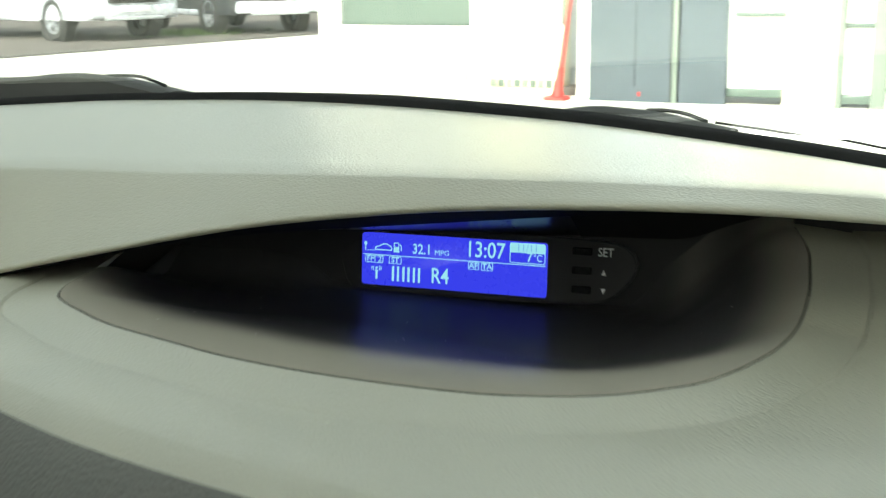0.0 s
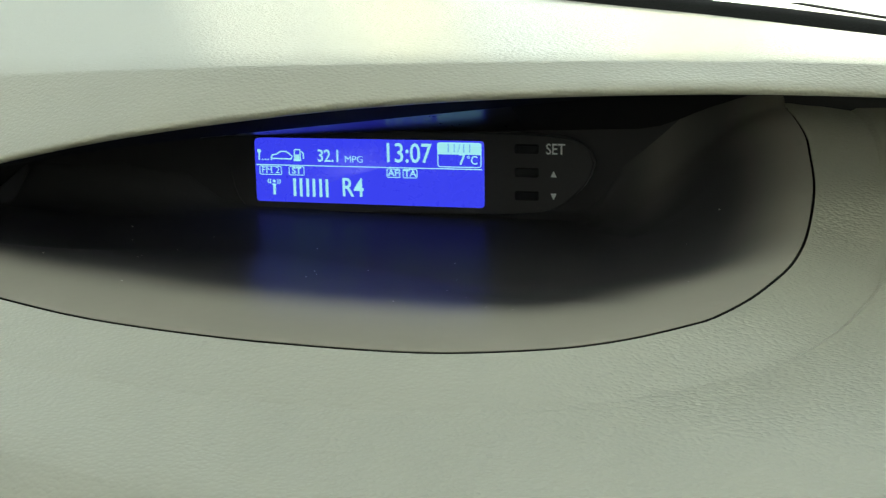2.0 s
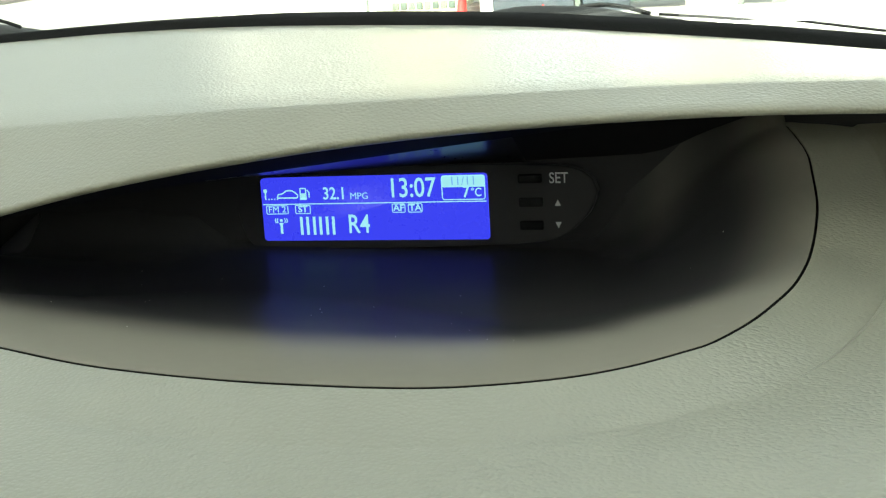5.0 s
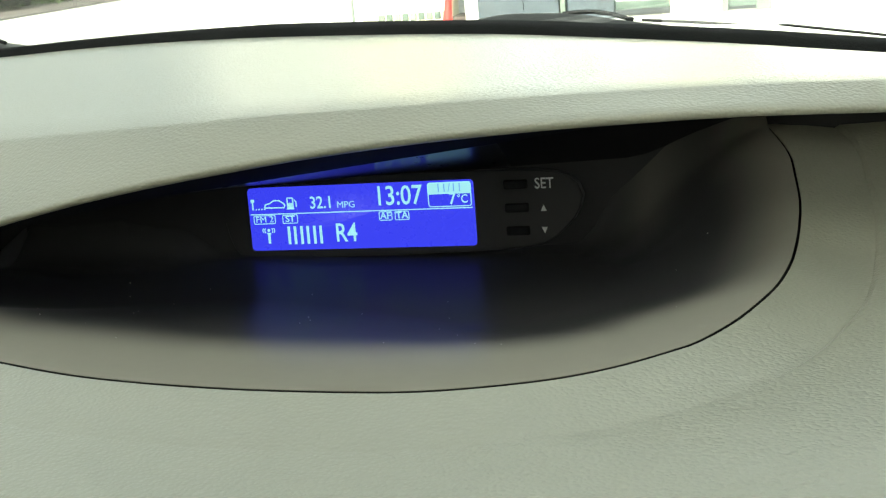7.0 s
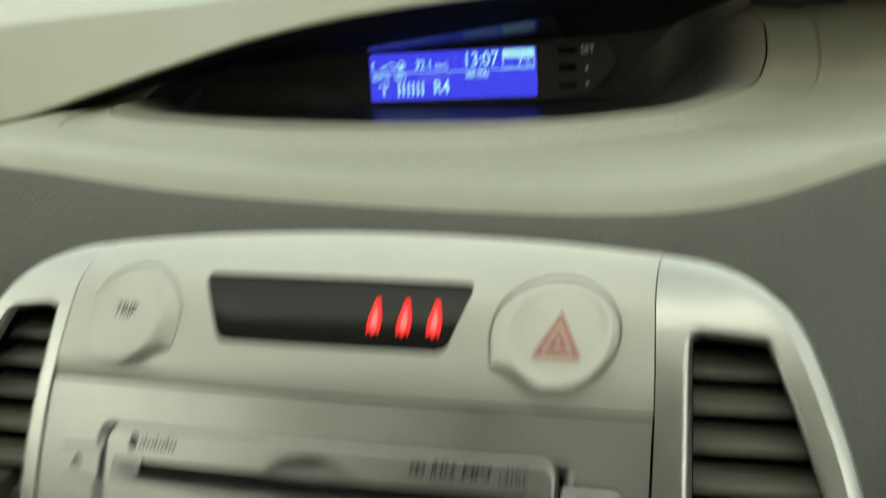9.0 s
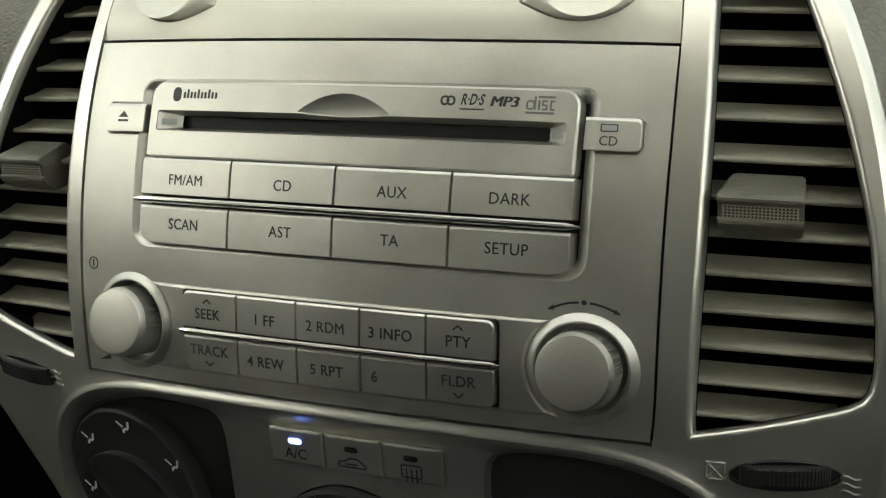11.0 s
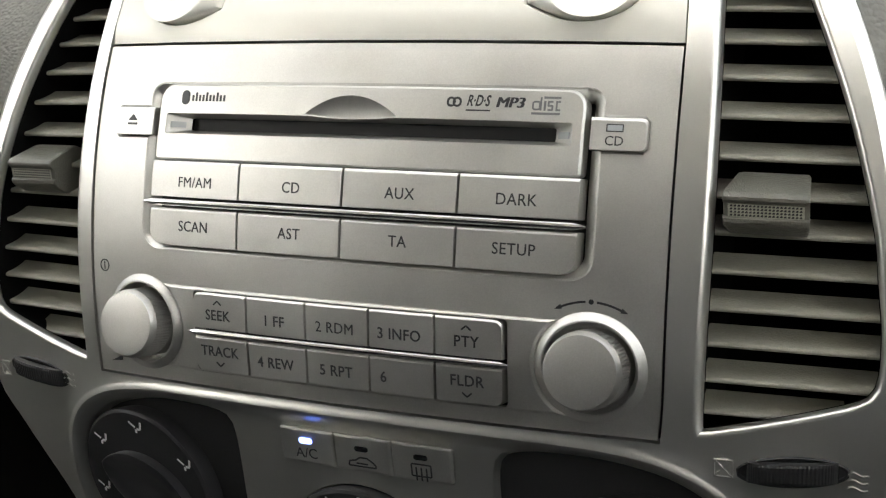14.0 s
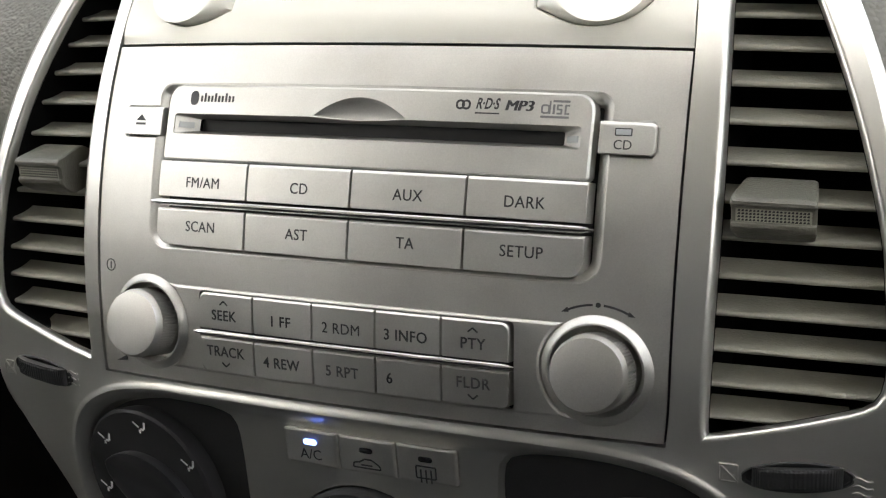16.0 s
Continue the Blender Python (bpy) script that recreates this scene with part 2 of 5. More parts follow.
def loft(bm, loops, closed=True, cap_first=False, cap_last=False):
    rows = [[bm.verts.new(v) for v in loop] for loop in loops]
    for a, b in zip(rows, rows[1:]):
        n = len(a)
        for i in range(n if closed else n - 1):
            j = (i + 1) % n
            bm.faces.new((a[i], a[j], b[j], b[i]))
    if cap_first:
        bm.faces.new(rows[0][::-1])
    if cap_last:
        bm.faces.new(rows[-1])
    return rows


def sheet(bm, outer, holes, step, fn, extra=(), rows=None):
    """A surface over a flat outline with holes, triangulated on a grid and carried by fn(a, b) into space."""
    pts = [tuple(p) for p in outer]
    edges = [(i, (i + 1) % len(outer)) for i in range(len(outer))]
    for h in holes:
        k = len(pts)
        pts += [tuple(p) for p in h]
        edges += [(k + i, k + (i + 1) % len(h)) for i in range(len(h))]
    for line in extra:
        k = len(pts)
        pts += [tuple(p) for p in line]
        edges += [(k + i, k + i + 1) for i in range(len(line) - 1)]
    border = np.array(pts)
    lo, hi = border.min(0), border.max(0)
    sx, sy = step if isinstance(step, tuple) else (step, step)
    for a in np.arange(lo[0] + sx / 2, hi[0], sx):
        for b in np.arange(lo[1] + sy / 2, hi[1], sy):
            if (((border - (a, b)) / (sx, sy)) ** 2).sum(1).min() > 0.16 and inside((a, b), outer) and not any(inside((a, b), h) for h in holes):
                pts.append((float(a), float(b)))
    vs, _, fs, *_ = delaunay_2d_cdt([Vector(p) for p in pts], edges, [], 1, 1e-7)
    bv = [bm.verts.new(fn(v[0], v[1])) for v in vs]
    for f in fs:
        c = sum((Vector(vs[i]) for i in f), Vector((0, 0))) / len(f)
        if inside(c, outer) and not any(inside(c, h) for h in holes):
            try:
                bm.faces.new([bv[i] for i in f])
            except ValueError:
                pass
    loose = [v for v in bm.verts if not v.link_faces]
    bmesh.ops.delete(bm, geom=loose, context="VERTS")


def box(bm, x0, x1, y0, y1, z0, z1, bevel=0.0):
    vs = [bm.verts.new((x, y, z)) for x in (x0, x1) for y in (y0, y1) for z in (z0, z1)]
    fs = [bm.faces.new([vs[i] for i in f]) for f in ((0, 1, 3, 2), (4, 6, 7, 5), (0, 4, 5, 1), (2, 3, 7, 6), (0, 2, 6, 4), (1, 5, 7, 3))]
    if bevel > 0:
        es = list({e for f in fs for e in f.edges})
        bmesh.ops.bevel(bm, geom=es, offset=bevel, segments=2, profile=0.5, affect="EDGES")


def tube(bm, path, radius, n=10, squash=1.0):
    """A round bar along a path; radius may be one number or one for each point."""
    rs = radius if isinstance(radius, (list, tuple)) else [radius] * len(path)
    loops = []
    for i, p in enumerate(path):
        d = (Vector(path[min(i + 1, len(path) - 1)]) - Vector(path[max(i - 1, 0)])).normalized()
        u = d.cross(Vector((0, 0, 1)))
        u = u.normalized() if u.length > 1e-6 else Vector((1, 0, 0))
        w = u.cross(d)
        loops.append([Vector(p) + (u * math.cos(a) + w * math.sin(a) * squash) * rs[i] for a in (2 * math.pi * k / n for k in range(n))])
    loft(bm, loops, True, True, True)


def text_points(word, size, depth=0.00006, spacing=1.0, bold=0.0, wide=1.0):
    """A bmesh of a word, centred, in x and z, facing -y."""
    cu = bpy.data.curves.new("lettering", "FONT")
    cu.body, cu.size, cu.extrude, cu.resolution_u = word, size * 500, depth * 500, 3
    cu.space_character, cu.offset = spacing, 0.0 if "M" in word else bold * 500
    cu.align_x, cu.align_y = "CENTER", "CENTER"
    ob = bpy.data.objects.new("lettering", cu)
    scene.collection.objects.link(ob)
    dg = bpy.context.evaluated_depsgraph_get()
    me = bpy.data.meshes.new_from_object(ob.evaluated_get(dg))
    bm = bmesh.new()
    bm.from_mesh(me)
    bpy.data.meshes.remove(me)
    bpy.data.objects.remove(ob)
    bpy.data.curves.remove(cu)
    for v in bm.verts:
        v.co = Vector((v.co.x * wide, -v.co.z, v.co.y)) / 500
    return bm


# ---- the curved face of the centre panel ----
def face_y(x, z):
    a = abs(x)
    y = 0.84 * a * a if a < 0.09 else 0.0068 + 0.1512 * (a - 0.09)
    y += 2.42 * z * z
    if z > 0.076:
        y += 45 * (z - 0.076) ** 2
    return y


def on_face(x, z, h=0.0):
    """The point of the panel at x across and z up, h in front of its face."""
    return Vector((x, face_y(x, z) - h, z))


def plate(bm, outline, profile, cap=True, back=False):
    """A raised (or sunk) piece of the panel: outline(inset) gives its edge, profile its (inset, height) steps from back to front."""
    loops = [[on_face(x, z, h) for x, z in outline(i)] for i, h in profile]
    loft(bm, loops, True, back, cap)


def print_on(name, word, x, z, size, h, parent, mat=None, bold=0.0, wide=1.0, spacing=1.0, slant=0.0):
    bm = text_points(word, size, bold=bold, wide=wide, spacing=spacing)
    for v in bm.verts:
        v.co = on_face(x + v.co.x + slant * v.co.z, z + v.co.z, h + 0.00006 - v.co.y)
    return part(name, bm, mat or INK, parent)


def flat_shapes(polys, h, thick=0.00012):
    """Small printed shapes on the panel."""
    bm = bmesh.new()
    for poly in polys:
        loft(bm, [[on_face(x, z, h) for x, z in poly], [on_face(x, z, h + thick) for x, z in poly]], True, True, True)
    return bm


def bar(x0, z0, x1, z1, w):
    dx, dz = x1 - x0, z1 - z0
    l = math.hypot(dx, dz)
    nx, nz = -dz / l * w / 2, dx / l * w / 2
    return [(x0 - nx, z0 - nz), (x1 - nx, z1 - nz), (x1 + nx, z1 + nz), (x0 + nx, z0 + nz)]

# ---- the dashboard top ----
HOOD_X = (-0.9, -0.45, -0.31, -0.25, -0.20, -0.16, -0.12, -0.08, -0.04, 0.0, 0.04, 0.08, 0.11, 0.20, 0.60)
HOOD_Z = (0.952, 0.970, 0.983, 0.9985, 1.0107, 1.0207, 1.0292, 1.0345, 1.0378, 1.0396, 1.0405, 1.0398, 1.0374, 1.034, 1.005)
BROW_X = (-0.9, -0.30, -0.20, -0.15, -0.10, -0.05, 0.0, 0.05, 0.10, 0.15, 0.25, 0.60)
BROW_Y = (0.300, 0.283, 0.268, 0.2595, 0.2590, 0.273, 0.2835, 0.2915, 0.307, 0.322, 0.335, 0.340)
CREASE_X = (-0.9, -0.3, -0.25, -0.2, -0.15, -0.1, -0.05, 0.0, 0.05, 0.1, 0.2, 0.6)
CREASE_Z = (0.993, 1.0355, 1.0382, 1.0406, 1.0445, 1.0474, 1.0480, 1.0479, 1.0470, 1.0457, 1.0395, 1.0080)
RIDGE_X = (-0.9, -0.30, -0.20, -0.15, -0.10, -0.05, 0.0, 0.05, 0.10, 0.20, 0.60)
RIDGE_Y = (0.345, 0.323, 0.3035, 0.2905, 0.2840, 0.2895, 0.3015, 0.3130, 0.3225, 0.342, 0.360)
SCREEN_X = (-0.9, -0.5, -0.4, -0.3, -0.25, -0.2, -0.15, -0.1, -0.05, 0.0, 0.05, 0.1, 0.2, 0.3, 0.6)
SCREEN_Z = (1.010, 1.046, 1.053, 1.0565, 1.057, 1.0565, 1.0547, 1.0525, 1.0495, 1.0445, 1.0395, 1.0335, 1.020, 1.003, 0.950)
CREST_X = (-0.9, -0.30, -0.17, -0.126, -0.08, -0.04, 0.0, 0.03, 0.06, 0.09, 0.104, 0.119, 0.134, 0.146, 0.17, 0.25, 0.60)
CREST_Y = (0.26, 0.182, 0.146, 0.131, 0.121, 0.1140, 0.108, 0.1040, 0.1015, 0.1065, 0.117, 0.132, 0.150, 0.168, 0.195, 0.235, 0.26)
SCREEN_Y = 0.530


def round_table(xs, ys, w=0.02):
    """A table of heights as a softened function."""
    return lambda x: sum(interp(x + d * w, xs, ys) for d in (-1, -0.5, 0, 0.5, 1)) / 5


hood_f, brow_y, crease_f, ridge_y, screen_f, crest_f = (round_table(a, b) for a, b in (
    (HOOD_X, HOOD_Z), (BROW_X, BROW_Y), (CREASE_X, CREASE_Z), (RIDGE_X, RIDGE_Y), (SCREEN_X, SCREEN_Z), (CREST_X, CREST_Y)))
SEAM_FRONT = [(-0.240, 0.300), (-0.2345, 0.281), (-0.2285, 0.2625), (-0.2165, 0.2445), (-0.1925, 0.2285), (-0.167, 0.2150), (-0.133, 0.2038), (-0.103, 0.1948),
              (-0.077, 0.1902), (-0.0515, 0.1878), (-0.034, 0.1874), (-0.0185, 0.1876), (-0.004, 0.1886), (0.0075, 0.1908), (0.0225, 0.1956), (0.0355, 0.2015),
              (0.0480, 0.2104), (0.0605, 0.2228), (0.0660, 0.2298), (0.0740, 0.2462), (0.0805, 0.2655), (0.0848, 0.2820), (0.0878, 0.3025), (0.0896, 0.3220),
              (0.0905, 0.3330), (0.0906, 0.345), (0.0887, 0.362), (0.0872, 0.370), (0.0832, 0.378), (0.0800, 0.383)]
SEAM = curve_through(SEAM_FRONT, 130)
POD_BACK = [(0.076, 0.392), (0.04, 0.402), (-0.06, 0.400), (-0.16, 0.394), (-0.246, 0.386), (-0.247, 0.34)]
POD_HOLE = SEAM + POD_BACK
SEAM_ARRAY = np.array(SEAM)
MOAT = 0.0235


def seam_distance(x, y):
    return float(np.sqrt(((SEAM_ARRAY - (x, y)) ** 2).sum(1).min()))


def rim_z(y):
    """The level of the deck: flat, falling a little to the front, climbing under the brow."""
    return 0.9917 - 0.0060 * smooth((0.180 - y) / 0.075) + interp(y, (0.305, 0.312, 0.322, 0.333, 0.345, 0.362, 0.370, 0.378, 0.383, 0.40, 0.43),
                                                                (0.0, 0.0003, 0.0012, 0.0056, 0.0107, 0.0171, 0.0215, 0.0262, 0.029, 0.034, 0.036))


def deck_z(x, y):
    z = rim_z(y)
    d = seam_distance(x, y)
    z += -0.0044 * d / MOAT if d < MOAT else 0.0010 * smooth((d - MOAT) / 0.0016) + 0.0010 * smooth((d - MOAT) / 0.05) - 0.0044
    c = y - crest_f(x)
    if c < 0.016:
        z -= 0.006 * (1 - max(c, 0.0) / 0.016) ** 2
    top = hood_f(x) - 0.003
    if z > top:
        z += (top - z) * smooth((y - 0.16) / max(brow_y(x) - 0.17, 0.03))
    return z


dash = thing("dashboard", "beige grained plastic dashboard top with a hooded display recess", "dashboard")
bm = bmesh.new()
front = [(x, crest_f(x)) for x in np.linspace(-0.85, 0.58, 150)]
outer = front + [(x, 0.425) for x in np.linspace(0.58, -0.85, 90)]
moat = [[p for p in offset(POD_HOLE, -MOAT - d)[1:len(SEAM)] if p[1] < 0.40] for d in (0.0, 0.0008, 0.0016)]
sheet(bm, outer, [POD_HOLE], (0.012, 0.009), lambda x, y: Vector((x, y, deck_z(x, y))), moat + [[(x, crest_f(x) + d) for x in np.linspace(-0.84, 0.57, 150)] for d in (0.003, 0.006, 0.010, 0.016)])
loft(bm, [[(x, y, deck_z(x, y) - d) for x, y in SEAM] for d in (0.0, 0.0005)], False)
deck = part("deck", bm, BEIGE, dash, "beige grained deck round the display recess", 11)

bm = bmesh.new()
loops, foot = [], []
for x in np.linspace(-0.85, 0.58, 150):
    y, z = crest_f(x), deck_z(x, crest_f(x))
    low = 0.05 + 0.055 * smooth((abs(x) - 0.125) / 0.06)
    loops.append([(x, y, z), (x, y - 0.006, z - 0.006), (x, y - 0.014, z - 0.020), (x, y - 0.030 - 0.022 * smooth((y - 0.11) / 0.07), 0.925), (x, low + 0.012, 0.875), (x, low + 0.012, 0.862), (x, low + 0.03, 0.850), (x, low + 0.12, 0.835)])
    foot.append([(x, low + 0.12, 0.835), (x, 0.40, 0.80), (x, 0.42, 0.45)])
loft(bm, loops, False)
part("front_face", bm, CHARCOAL, dash, "charcoal grained lower dashboard face", 60)
# lower face split off in black: the footwell's shade put into its colour
bm = bmesh.new()
loft(bm, foot, False)
part("footwell_shade", bm, RUBBER, dash, "black sheet standing for the shade deep in the footwell", 60)

bm = bmesh.new()
loops = []
for x in np.linspace(-0.85, 0.58, 170):
    yh, yc, zh, zs = brow_y(x), ridge_y(x), hood_f(x), screen_f(x)
    zc = max(crease_f(x), zh + 0.003)
    lip = [(0.0045, -0.0010), (0.0028, -0.0010), (0.0014, -0.0006), (0.0005, 0.0003), (0.0004, 0.0013), (0.0012, 0.0021)]
    y0, z0 = yh + 0.0012, zh + 0.0021
    loops.append([(x, yh + dy, zh + dz) for dy, dz in lip] +
                 [(x, y0 + (yc - y0) * k, z0 + (zc - 0.0003 - z0) * k) for k in (0.25, 0.5, 0.75, 0.97)] +
                 [(x, yc + 0.001, zc)] +
                 [(x, yc + 0.003 + (SCREEN_Y - yc - 0.003) * k, zc + (zs - zc) * k + 0.003 * math.sin(math.pi * k)) for k in (0.12, 0.25, 0.4, 0.55, 0.7, 0.85, 1.0)])
loft(bm, loops, False)
part("hood", bm, BEIGE, dash, "beige grained brow over the display", 60)


def wall_y(x):
    """The upper edge of the recess's back wall."""
    return 0.3815 + 0.055 * (x + 0.09)


def under(x, k):
    """The underside of the brow: flat from its edge (k = 0) to a fold (k = 0.8), then steeper down to the back wall (k = 1)."""
    yh, zh = brow_y(x), hood_f(x)
    yb = min(max(wall_y(x), 0.372), 0.405)
    zb = interp(x, (-0.9, -0.26, -0.19, 0.03, 0.10, 0.60), (zh - 0.006, zh - 0.006, min(1.0035, zh - 0.007), 1.0107, zh - 0.004, zh - 0.003))
    rows = ((0.0, 0.8, 1.0), (yh + 0.012, yb - 0.020, yb), (zh - 0.0026, min(max(1.0245 + 0.113 * x, zb), zh - 0.0028), min(zb, zh - 0.003)))
    return (x, interp(k, rows[0], rows[1]), interp(k, rows[0], rows[2]))


bm = bmesh.new()
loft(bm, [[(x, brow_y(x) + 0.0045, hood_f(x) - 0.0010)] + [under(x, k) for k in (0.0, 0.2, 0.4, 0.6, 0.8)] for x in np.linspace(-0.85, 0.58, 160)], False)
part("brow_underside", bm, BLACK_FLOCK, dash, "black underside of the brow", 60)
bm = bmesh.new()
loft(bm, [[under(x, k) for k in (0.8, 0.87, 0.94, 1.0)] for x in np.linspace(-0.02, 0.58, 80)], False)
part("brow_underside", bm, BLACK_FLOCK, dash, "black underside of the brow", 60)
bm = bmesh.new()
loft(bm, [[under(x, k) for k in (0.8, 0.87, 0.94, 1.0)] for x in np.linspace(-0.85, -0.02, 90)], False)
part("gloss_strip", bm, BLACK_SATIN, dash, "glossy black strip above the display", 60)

# added strip, dark as shade, that closes the deck-to-brow slit beside the recess
bm = bmesh.new()
loft(bm, [[(x, 0.404, hood_f(x) - 0.001), (x, 0.406, hood_f(x) - 0.03)] for x in np.linspace(0.085, 0.58, 50)], False)
part("gap_strip", bm, BLACK, dash, "added dark strip standing for the shade under the brow", 60)

# black band and cowl at the foot of the windscreen
bm = bmesh.new()
loft(bm, [[(x, SCREEN_Y - 0.004, screen_f(x) - 0.003), (x, SCREEN_Y + 0.002, screen_f(x) + 0.0035), (x, SCREEN_Y + 0.012, screen_f(x) + 0.006),
           (x, SCREEN_Y + 0.05, screen_f(x) - 0.01), (x, SCREEN_Y + 0.06, screen_f(x) - 0.03)] for x in np.linspace(-0.85, 0.58, 120)], False)
part("windscreen_seal", bm, RUBBER, dash, "black rubber strip along the windscreen foot", 50)

# ---- the display recess: lip, floor, back wall and underside of the brow ----
pod = thing("display_pod", "dark hooded recess with a beige lip in the dashboard", "display pod")
BOWL_BACK = [(0.0745, 0.396), (0.03, 0.402), (-0.06, 0.398), (-0.16, 0.391), (-0.240, 0.383), (-0.2425, 0.34)]
SEAM_Z = np.array([rim_z(y) for _, y in SEAM])
SEAM_REACH = np.interp(SEAM_ARRAY[:, 0], (-0.24, -0.20, 0.0, 0.06, 0.088), (0.06, 0.12, 0.14, 0.11, 0.062))


COVE_X, COVE_R = (-0.24, -0.165, -0.150, 0.004, 0.020, 0.05, 0.10), (0.024, 0.020, 0.002, 0.002, 0.026, 0.050, 0.060)


def bowl_z(x, y):
    """A shallow dish: a nearly flat lip along the rim, falling to the floor before the display."""
    d2 = ((SEAM_ARRAY - (x, y)) ** 2).sum(1)
    d = math.sqrt(float(d2.min()))
    w = 1 / (d2 + 1e-6) ** 3
    w /= w.sum()
    edge, reach = float((w * SEAM_Z).sum()), float((w * SEAM_REACH).sum())
    low = 0.9752 - 0.008 * (y - 0.25) + 0.014 * smooth((x - 0.01) / 0.07) * smooth((y - 0.29) / 0.07)
    z = edge + 0.0005 + (low - edge) * smooth(d / reach) - 0.0005 * (1 - smooth(d / 0.0016))
    # the floor sweeps up in a cove to the back wall beside the display
    r = interp(x, COVE_X, COVE_R)
    c = min(max((y - wall_y(x) + r) / r, 0.0), 0.985)
    up = low + r * (1 - math.sqrt(1 - c * c))
    h = max(0.006 - abs(z - up), 0.0)
    return (max(z, up) + h * h / 0.024) if c > 0 else z


def depth_darkening(x, y):
    """The insert's colour darkens with distance from the rim, with a soft edge."""
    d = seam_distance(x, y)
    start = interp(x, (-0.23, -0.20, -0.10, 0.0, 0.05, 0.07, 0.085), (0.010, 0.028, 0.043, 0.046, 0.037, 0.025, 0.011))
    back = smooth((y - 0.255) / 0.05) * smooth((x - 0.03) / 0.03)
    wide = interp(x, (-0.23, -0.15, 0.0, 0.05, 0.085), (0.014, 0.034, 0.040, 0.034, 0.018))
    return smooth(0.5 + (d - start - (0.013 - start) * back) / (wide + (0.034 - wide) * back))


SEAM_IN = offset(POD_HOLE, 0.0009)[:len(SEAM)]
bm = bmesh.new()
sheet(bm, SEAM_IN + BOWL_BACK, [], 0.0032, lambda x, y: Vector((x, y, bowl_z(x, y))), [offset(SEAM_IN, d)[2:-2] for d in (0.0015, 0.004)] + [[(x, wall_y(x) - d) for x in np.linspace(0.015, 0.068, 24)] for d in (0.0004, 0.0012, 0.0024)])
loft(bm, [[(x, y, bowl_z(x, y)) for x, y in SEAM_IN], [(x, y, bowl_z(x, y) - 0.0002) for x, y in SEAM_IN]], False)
insert = part("insert", bm, BEIGE_TO_BLACK, pod, "smooth insert, beige at the rim and darkened to black inside", 60)
# darkness of each vertex, mixed into the insert's base colour
coat = insert.data.attributes.new("depth_dark", "FLOAT", "POINT")
coat.data.foreach_set("value", [depth_darkening(v.co.x, v.co.y) for v in insert.data.vertices])
bm = bmesh.new()
loft(bm, [[(x, y, deck_z(x, y) - 0.0005) for x, y in SEAM], [(x, y, deck_z(x, y) - 0.008) for x, y in SEAM], [(x, y, deck_z(x, y) - 0.008) for x, y in SEAM_IN], [(x, y, bowl_z(x, y) - 0.0002) for x, y in SEAM_IN]], False)
part("shut_line", bm, RUBBER, pod, "black shut line round the lip", 40)
bm = bmesh.new()
loft(bm, [[(x, wall_y(x) + 0.004, 0.945), (x, wall_y(x), 0.985), (x, min(max(wall_y(x), 0.372), 0.405) - 0.0005, under(x, 1.0)[2] + 0.007)] for x in np.linspace(-0.30, 0.125, 90)], False)
part("back_wall", bm, BLACK_POD, pod, "black back wall under the brow", 180)

# a few specks of dust on the insert
rng = random.Random(11)
bm = bmesh.new()
for _ in range(26):
    x, y, r = rng.uniform(-0.18, 0.06), rng.uniform(0.225, 0.34), rng.uniform(0.00012, 0.00028)
    bmesh.ops.create_icosphere(bm, subdivisions=1, radius=r, matrix=Matrix.Translation((x, y, bowl_z(x, y) + r * 0.5)))
solid("dust", bm, DUST, "pale specks of dust in the display recess", "dust", kind="stuff")

# ---- the display with its three keys ----
DISPLAY = Matrix(((0.9984, 0.0537, -0.0163, -0.0838), (0.0549, 0.9950, 0.0835, 0.3799), (0.0118, -0.0842, 0.9964, 0.9916), (0, 0, 0, 1)))
DISPLAY = CAR @ Matrix.Translation(DISPLAY.translation) @ DISPLAY.to_quaternion().to_matrix().to_4x4()
unit = thing("dashboard_display", "black trip display with a lit blue screen and three small keys", "display", DISPLAY)


def flat(bm, outline, profile, cap=True):
    loft(bm, [[Vector((x, -h, z)) for x, z in outline(i)] for i, h in profile], True, False, cap)


HOUSING = curve_through([(-0.060, 0.017), (0.0, 0.0172), (0.06, 0.0165), (0.084, 0.0145), (0.0925, 0.008), (0.0915, 0.0), (0.085, -0.008), (0.072, -0.0145),
                         (0.03, -0.0165), (-0.02, -0.017), (-0.05, -0.0170), (-0.057, -0.0140), (-0.0605, -0.006), (-0.0625, 0.006), (-0.062, 0.0135)], 70, True)[::-1]
bm = bmesh.new()
flat(bm, lambda i: offset(HOUSING, i), [(0.0, -0.004), (0.0, 0.0008), (0.0006, 0.0015), (0.003, 0.0018)])
part("housing", bm, BLACK_POD, unit, "matt black housing")
bm = bmesh.new()
flat(bm, lambda i: rrect(0, 0, 0.099, 0.0268, 0.0016, 4, i), [(0.0, 0.0005), (0.0, 0.0020), (0.0003, 0.0022)])
screen = part("screen", bm, LCD, unit, "blue backlit liquid crystal screen")


def screen_shapes(name, polys, mat=None, h=0.0023):
    bm = bmesh.new()
    for poly in polys:
        loft(bm, [[Vector((x, -h, z)) for x, z in poly], [Vector((x, -h - 0.0001, z)) for x, z in poly]], True, True, True)
    return part(name, bm, mat or LCD_INK, screen)


def screen_text(word, x, z, height, wide=1.0, bold=0.0, mat=None, spacing=1.0, h=0.0024):
    bm = text_points(word, height / 0.70, bold=bold, wide=wide, spacing=spacing)
    for v in bm.verts:
        v.co = Vector((v.co.x + x, v.co.y - h, v.co.z + z))
    return part("lettering", bm, mat or LCD_INK, screen)


